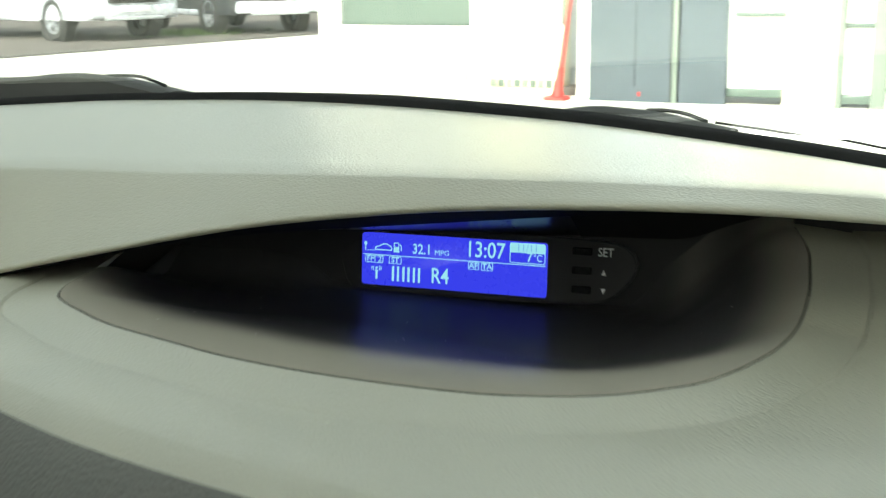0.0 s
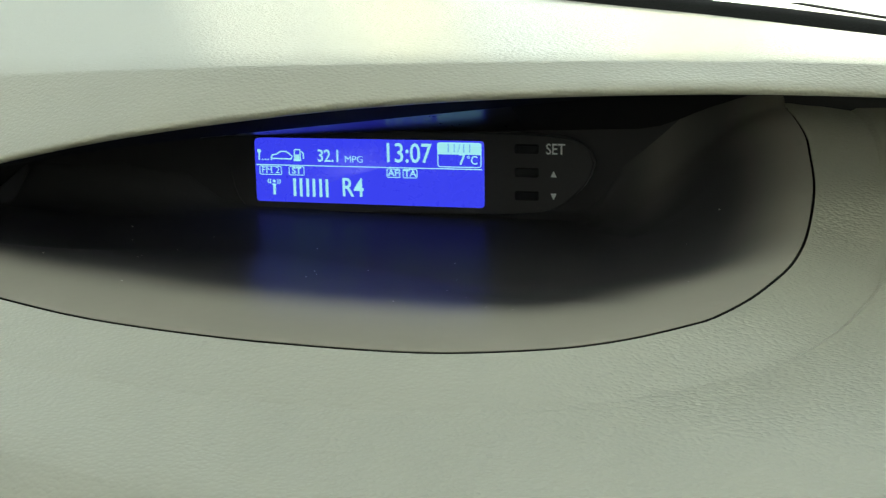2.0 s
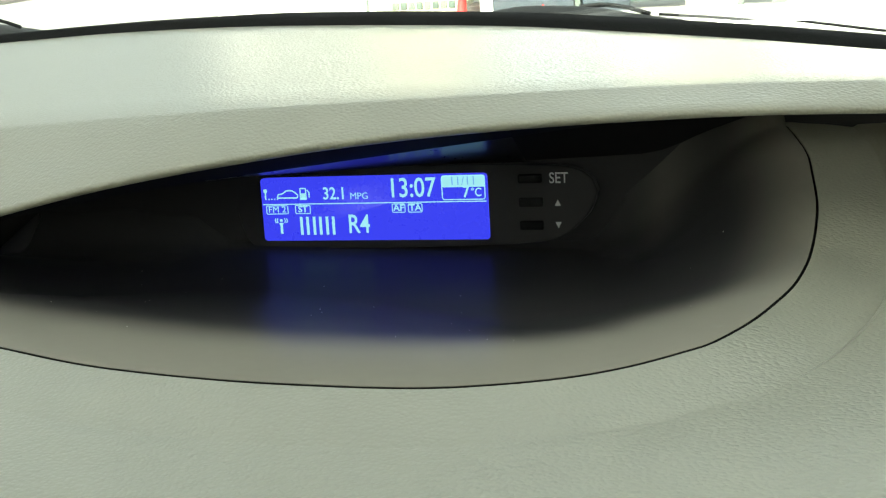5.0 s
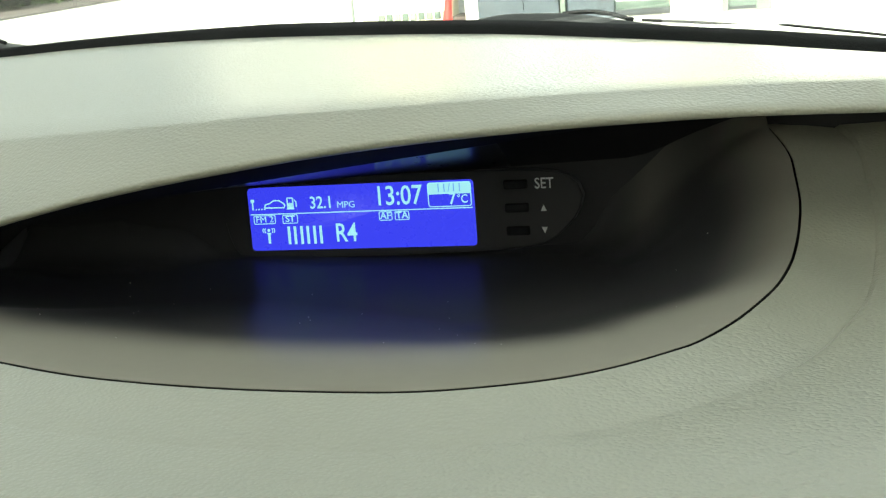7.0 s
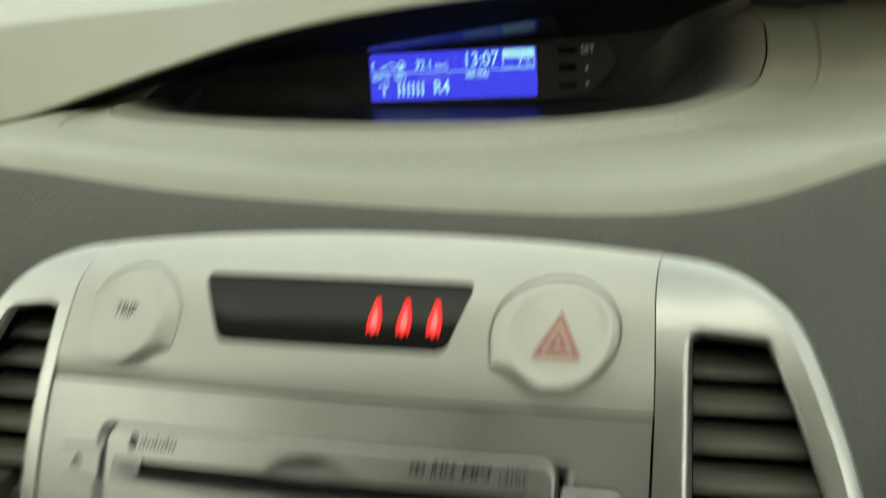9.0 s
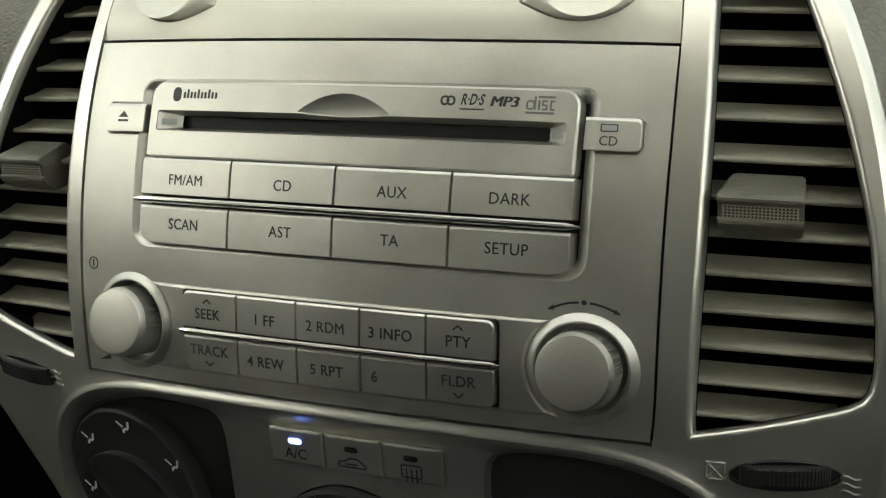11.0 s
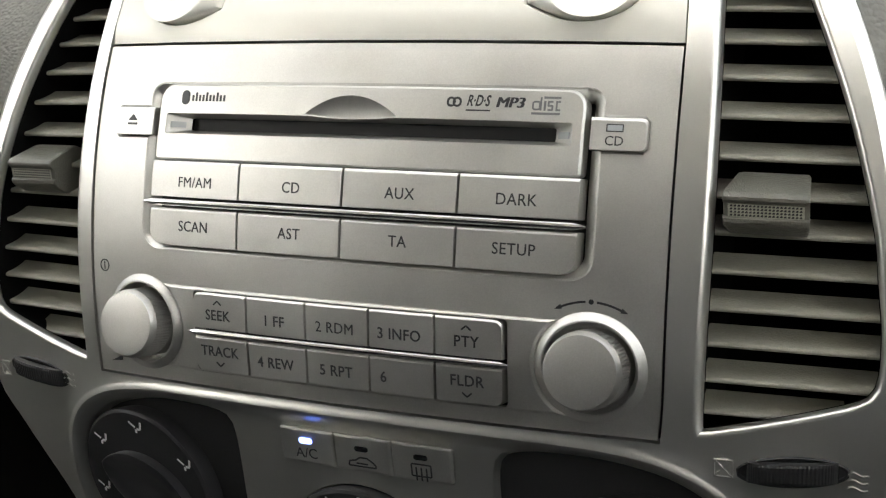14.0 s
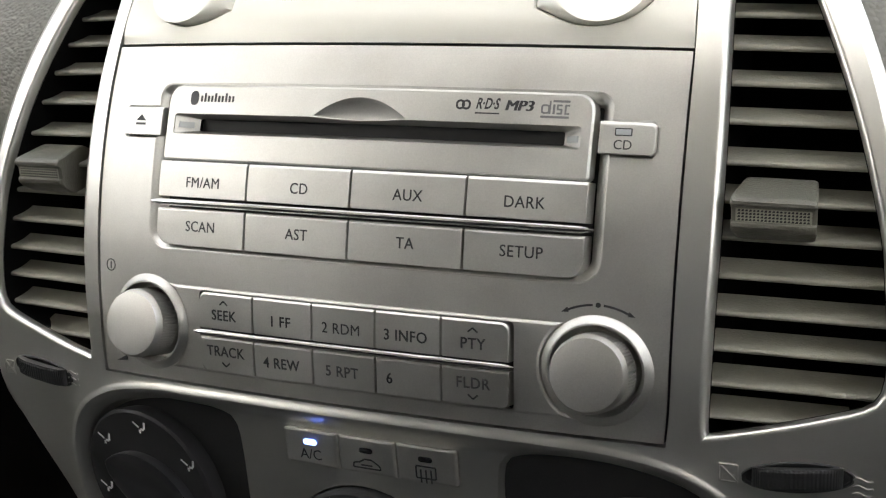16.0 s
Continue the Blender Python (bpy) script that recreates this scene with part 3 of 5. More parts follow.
def ring(cx, cz, w, h, r, t):
    """A thin rounded frame as four bars and corner arcs."""
    a, b = rrect(cx, cz, w, h, r, 3), rrect(cx, cz, w, h, r, 3, t)
    n = len(a)
    return [[a[i], a[(i + 1) % n], b[(i + 1) % n], b[i]] for i in range(n)]


screen_shapes("dividing_line", [bar(-0.0488, 0.0021, 0.0487, 0.0021, 0.00042)])
screen_text("32.1", -0.0162, 0.0061, 0.0050, 0.86, 0.00008)
screen_text("MPG", -0.0053, 0.0050, 0.0027, 1.05, 0.0001)
screen_text("13:07", 0.0176, 0.0077, 0.0078, 0.84, 0.0001)
screen_text("7", 0.0405, 0.0058, 0.0046, 0.9, 0.0001)
screen_shapes("degree_mark", ring(0.0432, 0.0070, 0.0011, 0.0011, 0.0004, 0.0003))
screen_text("C", 0.0455, 0.0056, 0.0034, 0.85, 0.00005)
screen_shapes("date_box", [rrect(0.0394, 0.0103, 0.0182, 0.0048, (0.001, 0.001, 0.0001, 0.0001), 3)] + ring(0.0394, 0.0077, 0.0182, 0.0100, 0.0012, 0.0004))
screen_text("11/11", 0.0394, 0.0103, 0.0033, 0.95, 0.0, LCD_DIM, 1.1, 0.0026)
screen_text("R4", -0.0062, -0.0069, 0.0077, 0.82, 0.0001)
# a station mark as plain bars
screen_shapes("station_mark", [bar(-0.0305 + 0.0058 * k + d, -0.0109, -0.0305 + 0.0058 * k + d, -0.0033, 0.0012) for k in range(3) for d in (-0.0014, 0.0014)])
for cx_, w_, word in ((-0.0425, 0.0101, "FM 2"), (-0.0308, 0.0070, "ST"), (0.0116, 0.0058, "AF"), (0.0187, 0.0062, "TA")):
    screen_shapes("badge", ring(cx_, -0.0002, w_, 0.0038, 0.0006, 0.00035))
    screen_text(word, cx_, -0.0002, 0.0026, 1.1, 0.00008)
screen_shapes("route_icon", [rrect(-0.0474, 0.0078, 0.0017, 0.0017, 0.0008, 3), bar(-0.0474, 0.0072, -0.0474, 0.0040, 0.0006)] + [rrect(-0.0459 + 0.0013 * k, 0.0043, 0.0006, 0.0006, 0.0001, 2) for k in range(4)])
car_line = [(-0.0420, 0.0048), (-0.0416, 0.0062), (-0.0396, 0.0066), (-0.0376, 0.0078), (-0.0352, 0.0078), (-0.0334, 0.0066), (-0.0326, 0.0058), (-0.0330, 0.0047)]
screen_shapes("car_icon", [bar(*a, *b, 0.00055) for a, b in zip(car_line, car_line[1:] + car_line[:1])])
screen_shapes("pump_icon", ring(-0.0302, 0.0066, 0.0030, 0.0046, 0.0005, 0.0005) + [bar(-0.0302, 0.0040, -0.0302, 0.0066, 0.0018), bar(-0.0318, 0.0042, -0.0286, 0.0042, 0.0007),
                            bar(-0.0284, 0.0080, -0.0275, 0.0070, 0.0005), bar(-0.0275, 0.0072, -0.0275, 0.0048, 0.0005)])
screen_shapes("mast_icon", [rrect(-0.0411, -0.0047, 0.0013, 0.0013, 0.0006, 3), bar(-0.0411, -0.0058, -0.0411, -0.0104, 0.0011), bar(-0.0420, -0.0061, -0.0402, -0.0061, 0.0006)] +
              [bar(-0.0411 + s * a, -0.0034 - 0.0004, -0.0411 + s * (a + 0.0004), -0.0047, 0.0004) for s in (-1, 1) for a in (0.0015, 0.0024)] +
              [bar(-0.0411 + s * (a + 0.0004), -0.0047, -0.0411 + s * a, -0.0058, 0.0004) for s in (-1, 1) for a in (0.0015, 0.0024)])
for z in (0.0107, 0.0014, -0.0078):
    bm = bmesh.new()
    flat(bm, lambda i: rrect(0.0668, z, 0.0094, 0.0036, 0.0006, 3, i), [(0.0, 0.0016), (0.0, 0.0030), (0.0005, 0.0036)])
    part("key", bm, BLACK_GLOSS, unit, "small black key")
bm = text_points("SET", 0.0060, bold=0.00006, wide=0.82)
for v in bm.verts:
    v.co += Vector((0.0781, -0.0020, 0.0105))
part("lettering", bm, INK_WHITE, unit)
for z, s in ((0.0009, 1), (-0.0079, -1)):
    bm = bmesh.new()
    tri = [(0.0762, z - 0.0012 * s), (0.0786, z - 0.0012 * s), (0.0774, z + 0.0013 * s)]
    loft(bm, [[Vector((x, -0.0019, q)) for x, q in tri], [Vector((x, -0.0021, q)) for x, q in tri]], True, True, True)
    part("arrow_mark", bm, INK_WHITE, unit)

# ---- the centre panel: surround with vents, upper panel, radio, heater controls ----
def circle(cx, cz, r, n=40):
    return [(cx + r * math.cos(2 * math.pi * k / n), cz + r * math.sin(2 * math.pi * k / n)) for k in range(n)]


def mirror(pts):
    return [(-x, z) for x, z in pts[::-1]]


VENT_R = curve_through([(0.1000, -0.0505), (0.1014, -0.0519), (0.1152, -0.0485), (0.1302, -0.0440), (0.1405, -0.0400), (0.1436, -0.0350), (0.1440, -0.0233),
                        (0.1425, -0.0100), (0.1406, 0.0036), (0.1343, 0.0272), (0.1273, 0.0469), (0.1190, 0.0665), (0.1165, 0.0690), (0.1080, 0.0700), (0.1000, 0.0705),
                        (0.0984, 0.0695), (0.0984, 0.0640), (0.1002, 0.0313), (0.1008, 0.0024), (0.1004, -0.0266)], 90, True)
VENT_L = mirror(VENT_R)
ROLL_R, ROLL_L = offset(VENT_R, -0.0014), offset(VENT_L, -0.0014)
OUTER_R = [(0.0882, 0.0878), (0.0985, 0.0864), (0.1085, 0.0832), (0.1175, 0.0785), (0.1256, 0.0708), (0.1343, 0.0518), (0.1413, 0.0306), (0.1470, 0.004), (0.1497, -0.0228),
           (0.1500, -0.0450), (0.1479, -0.0667), (0.1400, -0.0792), (0.1291, -0.0969), (0.1235, -0.1090), (0.1170, -0.1300), (0.1100, -0.1500)]
OUTER_R = [(x - 0.0026 * smooth((0.088 - z) / 0.012), z) for x, z in curve_through(OUTER_R, 60)]
DIAL_HOLE_L = curve_through([(-0.0426, -0.0740), (-0.0443, -0.0660), (-0.0500, -0.0634), (-0.0593, -0.0625), (-0.0759, -0.0629), (-0.0918, -0.0664), (-0.1026, -0.0725),
                             (-0.1091, -0.0807), (-0.1122, -0.0938), (-0.1110, -0.1080), (-0.1040, -0.1220), (-0.0900, -0.1310), (-0.0700, -0.1330), (-0.0520, -0.1260), (-0.0450, -0.1080), (-0.0430, -0.0900)], 70, True)
DIAL_HOLE_R = mirror(DIAL_HOLE_L)
KEYS_HOLE = rrect(0.0028, -0.0709, 0.0572, 0.0116, 0.0012)
FAN_HOLE = circle(-0.0008, -0.1096, 0.0285)
SEAM_L = [(-0.0890, 0.0878), (-0.0912, 0.0820), (-0.0935, 0.0486), (-0.0940, 0.0133), (-0.0936, -0.0562)]
SEAM_R = [(0.0904, -0.0562), (0.0914, -0.0410), (0.0918, 0.0133), (0.0914, 0.0470), (0.0900, 0.0700), (0.0882, 0.0878)]

surround = thing("centre_panel_surround", "silver painted plastic surround of the centre console", "trim panel", FACIA)
outline = curve_through(SEAM_L, 26) + curve_through([(-0.0936, -0.0562), (0.0904, -0.0562)], 30)[1:-1] + curve_through(SEAM_R, 26)
outline = outline + OUTER_R[1:] + [(x, -0.15) for x in np.linspace(0.10, -0.10, 20)] + mirror(OUTER_R)[:-1]


HEAT_L = [(-0.1150, -0.150), (-0.1156, -0.108), (-0.1155, -0.0940), (-0.1124, -0.0795), (-0.1050, -0.0695), (-0.0930, -0.0632), (-0.0780, -0.0602), (-0.060, -0.0594), (0.0, -0.0592)]
HEAT = curve_through(HEAT_L + [(-x, z) for x, z in HEAT_L[-2::-1]], 110)
HEAT_ARRAY = np.array(HEAT)


def surround_h(x, z):
    """Flat round the radio, with a rounded ledge over the sunk field of the heater controls."""
    d = math.sqrt(float(((HEAT_ARRAY - (x, z)) ** 2).sum(1).min()))
    if z > -0.0592 or not inside((x, z), HEAT):
        return 0.0008 + 0.0011 * smooth(1 - d / 0.0030)
    return 0.0019 - 0.0051 * smooth(d / 0.0050)


bm = bmesh.new()
sheet(bm, outline[::-1], [ROLL_R, ROLL_L, DIAL_HOLE_L, DIAL_HOLE_R, KEYS_HOLE, FAN_HOLE], 0.006, lambda x, z: on_face(x, z, surround_h(x, z)),
      [[p for p in offset(HEAT[::-1], d)[1:-1] if p[1] > -0.145 and p[1] < -0.0565] for d in (-0.0024, -0.0016, -0.0008, 0.0, 0.0008, 0.0016, 0.0024, 0.0032, 0.0041, 0.0050)])
for hole, depth in ((DIAL_HOLE_L, 0.007), (DIAL_HOLE_R, 0.007), (KEYS_HOLE, 0.006), (FAN_HOLE, 0.007)):
    loft(bm, [[on_face(x, z, surround_h(x, z)) for x, z in hole]] + [[on_face(x, z, h) for x, z in offset(hole, i)] for i, h in ((0.0004, -0.0040), (0.0012, -depth))])
for roll in (ROLL_R, ROLL_L):
    loft(bm, [[on_face(x, z, surround_h(x, z)) for x, z in roll]] + [[on_face(x, z, h) for x, z in offset(roll, i)] for i, h in ((0.0005, 0.00075), (0.0010, 0.0005), (0.0014, 0.0001), (0.0017, -0.0004), (0.0020, -0.0012), (0.0022, -0.0028))])
edge = outline
wide = offset(outline[::-1], -0.0030)[::-1]
n_in = 26 + 28 + 26
rim = [((p[0], p[1] + 0.0030) if k in (0, n_in - 1) else p if k < n_in else q) for k, (p, q) in enumerate(zip(edge, wide))]
mid = [((p[0] + q[0]) / 2, (p[1] + q[1]) / 2) for p, q in zip(edge, rim)]
loft(bm, [[on_face(x, z, surround_h(x, z)) for x, z in edge], [on_face(x, z, 0.0003) for x, z in mid], [on_face(x, z, -0.0016) for x, z in rim], [on_face(x, z, -0.012) for x, z in rim]])
part("surround_frame", bm, SILVER_LIGHT, surround, "silver frame with openings for vents and dials", 30)
BACKING = [(-0.12, -0.13), (0.12, -0.13), (0.135, -0.05), (0.13, 0.0), (0.115, 0.06), (-0.115, 0.06), (-0.13, 0.0), (-0.135, -0.05)]
bm = bmesh.new()
loft(bm, [[on_face(x, z, -0.050) for x, z in BACKING], [on_face(x, z, -0.052) for x, z in BACKING]], True, True, True)
part("backing", bm, BLACK, surround, "black backing behind the openings")

# upper panel
upper = thing("upper_console_panel", "silver painted panel with a warning window and two round buttons", "trim panel", FACIA)
WINDOW = [(0.0340, 0.0622), (0.0358, 0.0637), (0.0406, 0.0784), (0.0406, 0.0803), (0.0390, 0.0813), (-0.0412, 0.0818), (-0.0430, 0.0809), (-0.0429, 0.0792), (-0.0358, 0.0641), (-0.0345, 0.0625), (-0.0325, 0.0618), (0.0318, 0.0616)]
WINDOW = finer(WINDOW)
TRIP_C, HAZ_C, BUTTON_R = (-0.0663, 0.0690), (0.0642, 0.0690), (0.0174, 0.0148)


def drop(c, side, n=72, inset=0.0):
    """An oval with a corner at its lower side."""
    out = []
    for k in range(n):
        a = 2 * math.pi * k / n
        corner = radians(-35) if side > 0 else radians(215)
        q = 1 + 0.18 * math.exp(-abs(math.remainder(a - corner, 2 * math.pi)) / 0.28)
        out.append((c[0] + (BUTTON_R[0] - inset) * q * math.cos(a), c[1] + (BUTTON_R[1] - inset) * q * math.sin(a)))
    return out


def upper_h(x, z):
    return 0.0018 * smooth((z - 0.0485) / 0.006) - 0.0010 * smooth((abs(x) - 0.070) / 0.02)


up_out = [(-0.0932, 0.0492), (0.0909, 0.0492)]
up_out = curve_through(up_out, 40) + curve_through([(0.0909, 0.0492), (0.0896, 0.0700), (0.0878, 0.0880)], 14)[1:] + \
    curve_through([(0.0878, 0.0880), (0.05, 0.0912), (0.0, 0.0926), (-0.05, 0.0912), (-0.0886, 0.0880)], 40)[1:] + curve_through([(-0.0886, 0.0880), (-0.0908, 0.0820), (-0.0932, 0.0492)], 14)[1:-1]
bm = bmesh.new()
holes = [WINDOW, drop(TRIP_C, 1), drop(HAZ_C, -1)]
sheet(bm, up_out, holes, (0.006, 0.0035), lambda x, z: on_face(x, z, upper_h(x, z)))
for hole in holes:
    loft(bm, [[on_face(x, z, upper_h(x, z)) for x, z in hole]] + [[on_face(x, z, upper_h(x, z) + h) for x, z in offset(hole, i)] for i, h in ((0.0003, -0.0006), (0.0006, -0.005))])
loft(bm, [[on_face(x, z + d * smooth((z - 0.0860) / 0.0018), h if z > 0.0875 else min(h, 0.0)) if d or h else on_face(x, z, upper_h(x, z)) for x, z in up_out] for d, h in ((0.0, 0.0), (0.0015, 0.0003), (0.0030, -0.0016), (0.0030, -0.02))])
part("panel", bm, SILVER_LIT, upper, "silver painted panel", 22)
bm = bmesh.new()
sheet(bm, offset(WINDOW, -0.0002), [], 0.008, lambda x, z: on_face(x, z, upper_h(x, z) - 0.0010))
warn = part("window", bm, SMOKED, upper, "smoked black window with lit red symbols")
for k in range(3):
    x0 = 0.0136 + 0.0087 * k
    z0 = 0.0712
    shape = [(x0 - 0.0024, z0 - 0.0050), (x0 - 0.0013, z0 - 0.0038), (x0, z0 - 0.0054), (x0 + 0.0013, z0 - 0.0038), (x0 + 0.0024, z0 - 0.0050), (x0 + 0.0029, z0 - 0.0018),
             (x0 + 0.0019, z0 + 0.0020), (x0 + 0.0009, z0 + 0.0050), (x0 - 0.0009, z0 + 0.0050), (x0 - 0.0019, z0 + 0.0020), (x0 - 0.0029, z0 - 0.0018)]
    shape = [(x0 + 0.74 * (x - x0), z0 + 0.9 * (z - z0)) for x, z in shape]
    inner = [(x0 + 0.45 * (x - x0), z0 - 0.0006 + 0.62 * (z - z0)) for x, z in shape]
    bm = bmesh.new()
    loft(bm, [[on_face(x, z, upper_h(x, z) - 0.0009) for x, z in shape], [on_face(x, z, upper_h(x, z) - 0.0007) for x, z in shape]], True, True, True)
    sign = part("warning_symbol", bm, LED_RED, warn, "lit red symbol")
    bm = bmesh.new()
    loft(bm, [[on_face(x, z, upper_h(x, z) - h) for x, z in inner] for h in (0.0007, 0.0006)], True, True, True)
    part("bright_core", bm, LED_PINK, sign, "brighter middle of the red symbol")


def face_h(c, z):
    """The leaning face of a round button: it stands out further at its lower side."""
    return 0.0040 - 0.105 * (z - c[1])


def round_button(name, label, c, lean):
    """A drop-shaped push button that rises to a round leaning face; lean is the side of its corner."""
    t = thing(name, label, "button", FACIA)
    n = 72
    rim = drop(c, lean, n, 0.0007)
    fc, fr = (c[0] - lean * 0.0016, c[1] - 0.0004), 0.0136
    disc = circle(*fc, fr, n)
    bm = bmesh.new()
    loops = [[on_face(x, z, h) for x, z in rim] for h in (-0.004, 0.0012)]
    for k, v in ((0.10, 0.12), (0.30, 0.34), (0.60, 0.68), (0.88, 0.93), (1.0, 1.0)):
        loops.append([on_face(x + (u - x) * k, z + (w - z) * k, 0.0014 + (face_h(fc, w) - 0.0014) * v) for (x, z), (u, w) in zip(rim, disc)])
    for k, d in ((0.94, 0.0), (0.88, 0.0004), (0.80, 0.0005), (0.3, 0.0005)):
        loops.append([on_face(x, z, face_h(fc, z) - d) for x, z in circle(*fc, fr * k, n)])
    loft(bm, loops, True, False, True)
    part("cap", bm, SILVER_LIT, t, "silver round cap", 30)
    return t, fc


trip, fc = round_button("trip_button", "silver round trip button in the upper panel", TRIP_C, 1)
bm = text_points("TRIP", 0.0052, wide=0.8)
for v in bm.verts:
    v.co = on_face(fc[0] + v.co.x, fc[1] + 0.001 + v.co.z, face_h(fc, fc[1] + 0.001 + v.co.z) - 0.0004 - v.co.y)
part("lettering", bm, INK, trip)
haz, fc = round_button("hazard_button", "silver round hazard button with a red triangle", HAZ_C, -1)
tri_o = [(fc[0] + x, fc[1] + z) for x, z in ((-0.0066, -0.0062), (0.0066, -0.0062), (0.0, 0.0060))]
tri_m = offset(tri_o, 0.0014)
tri_n = offset(tri_o, 0.0020)
tri_i = offset(tri_o, 0.0034)
bm = bmesh.new()
for a, b in ((tri_o, tri_m), (tri_n, tri_i)):
    for i in range(3):
        j = (i + 1) % 3
        q = [a[i], a[j], b[j], b[i]]
        loft(bm, [[on_face(x, z, face_h(fc, z) - d) for x, z in q] for d in (0.0006, 0.0003)], True, True, True)
part("triangle_mark", bm, INK_RED, haz)

# ---- the radio ----
radio = thing("car_radio", "silver double-height car radio with slot, grey keys and two knobs", "radio", FACIA)
PANEL = curve_through([(-0.0932, -0.0556), (0.0897, -0.0554)], 40)[:-1] + curve_through([(0.0897, -0.0554), (0.0905, -0.0410), (0.0909, 0.0133), (0.0907, 0.0483)], 24)[:-1] + \
    curve_through([(0.0907, 0.0483), (-0.0931, 0.0483)], 40)[:-1] + curve_through([(-0.0931, 0.0483), (-0.0935, 0.0133), (-0.0932, -0.0556)], 24)[:-1]
BLOCK = rrect(0.0, 0.0111, 0.1446, 0.0512, (0.0045, 0.0045, 0.0068, 0.0068), 6)
KNOBS = ((-0.0720, -0.0378), (0.0720, -0.0373))


def band_end(z, side):
    cx, cz = KNOBS[1] if side > 0 else KNOBS[0]
    return cx - side * math.sqrt(0.0153 ** 2 - (z - cz) ** 2)


BAND_Z = np.linspace(-0.0250, -0.0511, 14)
BAND = finer([(band_end(-0.0250, 1), -0.0250)] + [(band_end(z, -1), z) for z in BAND_Z] + [(band_end(z, 1), z) for z in BAND_Z[:0:-1]], 0.004)


def panel_h(x, z):
    h = 0.0
    d = min(math.hypot(x - cx, z - cz) for cx, cz in KNOBS)
    return h + 0.0017 * smooth((0.0151 - d) / 0.0022) - 0.0062 * smooth((0.0125 - d) / 0.0009)


bm = bmesh.new()
rings = [[(cx + r * math.cos(2 * math.pi * k / 40), cz + r * math.sin(2 * math.pi * k / 40)) for k in range(41)] for cx, cz in KNOBS for r in (0.0151, 0.0144, 0.0137, 0.0130, 0.0125, 0.0120, 0.0116)]
rings = [[p for p in r if not inside(p, BAND) and p[1] > -0.0552 and abs(p[0]) < 0.0905] for r in rings]


BAY_L = [(-0.0722, 0.0296), (-0.0845, 0.0296), (-0.0862, 0.0280), (-0.0862, 0.0210), (-0.0845, 0.0194), (-0.0722, 0.0194)]
BAY_R = [(0.0722, 0.0194), (0.0830, 0.0194), (0.0847, 0.0210), (0.0847, 0.0280), (0.0830, 0.0296), (0.0722, 0.0296)]
BLOCK_BAYS = []
for x, z in BLOCK:
    if abs(x) > 0.0710 and 0.0190 < z < 0.0300:
        bay = BAY_L if x < 0 else BAY_R
        if bay[0] not in BLOCK_BAYS:
            BLOCK_BAYS += bay
    else:
        BLOCK_BAYS.append((x, z))
sheet(bm, PANEL, [BLOCK_BAYS, BAND], (0.0026, 0.0022), lambda x, z: on_face(x, z, panel_h(x, z)), [r for r in rings if len(r) > 3])
loft(bm, [[on_face(x, z, panel_h(x, z)) for x, z in PANEL], [on_face(x, z, -0.0007) for x, z in PANEL]])
loft(bm, [[on_face(x, z, panel_h(x, z)) for x, z in BLOCK_BAYS]] + [[on_face(x, z, h) for x, z in offset(BLOCK_BAYS, i)] for i, h in ((0.0004, -0.0003), (0.0020, -0.0026), (0.0023, -0.0050))])
loft(bm, [[on_face(x, z, panel_h(x, z)) for x, z in BAND]] + [[on_face(x, z, h) for x, z in offset(BAND, i)] for i, h in ((0.0002, 0.0005), (0.0006, 0.0008), (0.0009, 0.0009))], True, False, False)
band_in = offset(BAND, 0.0009)
KEY_BED = rrect(-0.0009, -0.0382, 0.1012, 0.0252, 0.0020, 4)
sheet(bm, band_in, [offset(KEY_BED, 0.0)], 0.006, lambda x, z: on_face(x, z, 0.0009))
loft(bm, [[on_face(x, z, 0.0009) for x, z in KEY_BED], [on_face(x, z, -0.006) for x, z in KEY_BED]])
loft(bm, [[on_face(x, z, h) for x, z in offset(BLOCK, i)] for i, h in ((0.0001, -0.0001), (0.0005, -0.0002), (0.0013, -0.0008), (0.0022, -0.0018), (0.0031, -0.0031), (0.0037, -0.0042), (0.0039, -0.0048))])
part("panel", bm, SILVER, radio, "silver painted front panel", 22)
bm = bmesh.new()
loft(bm, [[on_face(x, z, -0.0049) for x, z in offset(BLOCK_BAYS, 0.0012)]], True, True)
loft(bm, [[on_face(x, z, -0.0049) for x, z in offset(KEY_BED, -0.0005)]], True, True)
part("recess_floor", bm, BLACK, radio, "black floor behind the keys")

bm = bmesh.new()
loft(bm, [[on_face(x, z, -0.0007) for x, z in offset(PANEL, 0.0001)], [on_face(x, z, -0.02) for x, z in offset(PANEL, 0.0003)]])
part("case", bm, BLACK, radio, "black case behind the front")

# disc slot plate
CD = rrect(-0.0001, 0.0244, 0.1340, 0.0218, (0.0042, 0.0042, 0.0006, 0.0006), 5)
SLOT_PLAIN = finer(rrect(0.0, 0.0240, 0.1290, 0.0062, 0.0008, 3), 0.0016)
SLOT = [(x, z - (0.0007 * (1 - (x / 0.0142) ** 2) if abs(x) < 0.0142 and z > 0.0262 else 0.0)) for x, z in SLOT_PLAIN]
DISH_X = np.linspace(-0.0146, 0.0146, 25)
DISH = [(x, 0.0275 - 0.0008 * (1 - (x / 0.0146) ** 2)) for x in DISH_X] + [(x, 0.0275 + 0.0056 * (1 - (x / 0.0146) ** 2)) for x in DISH_X[-2:0:-1]]


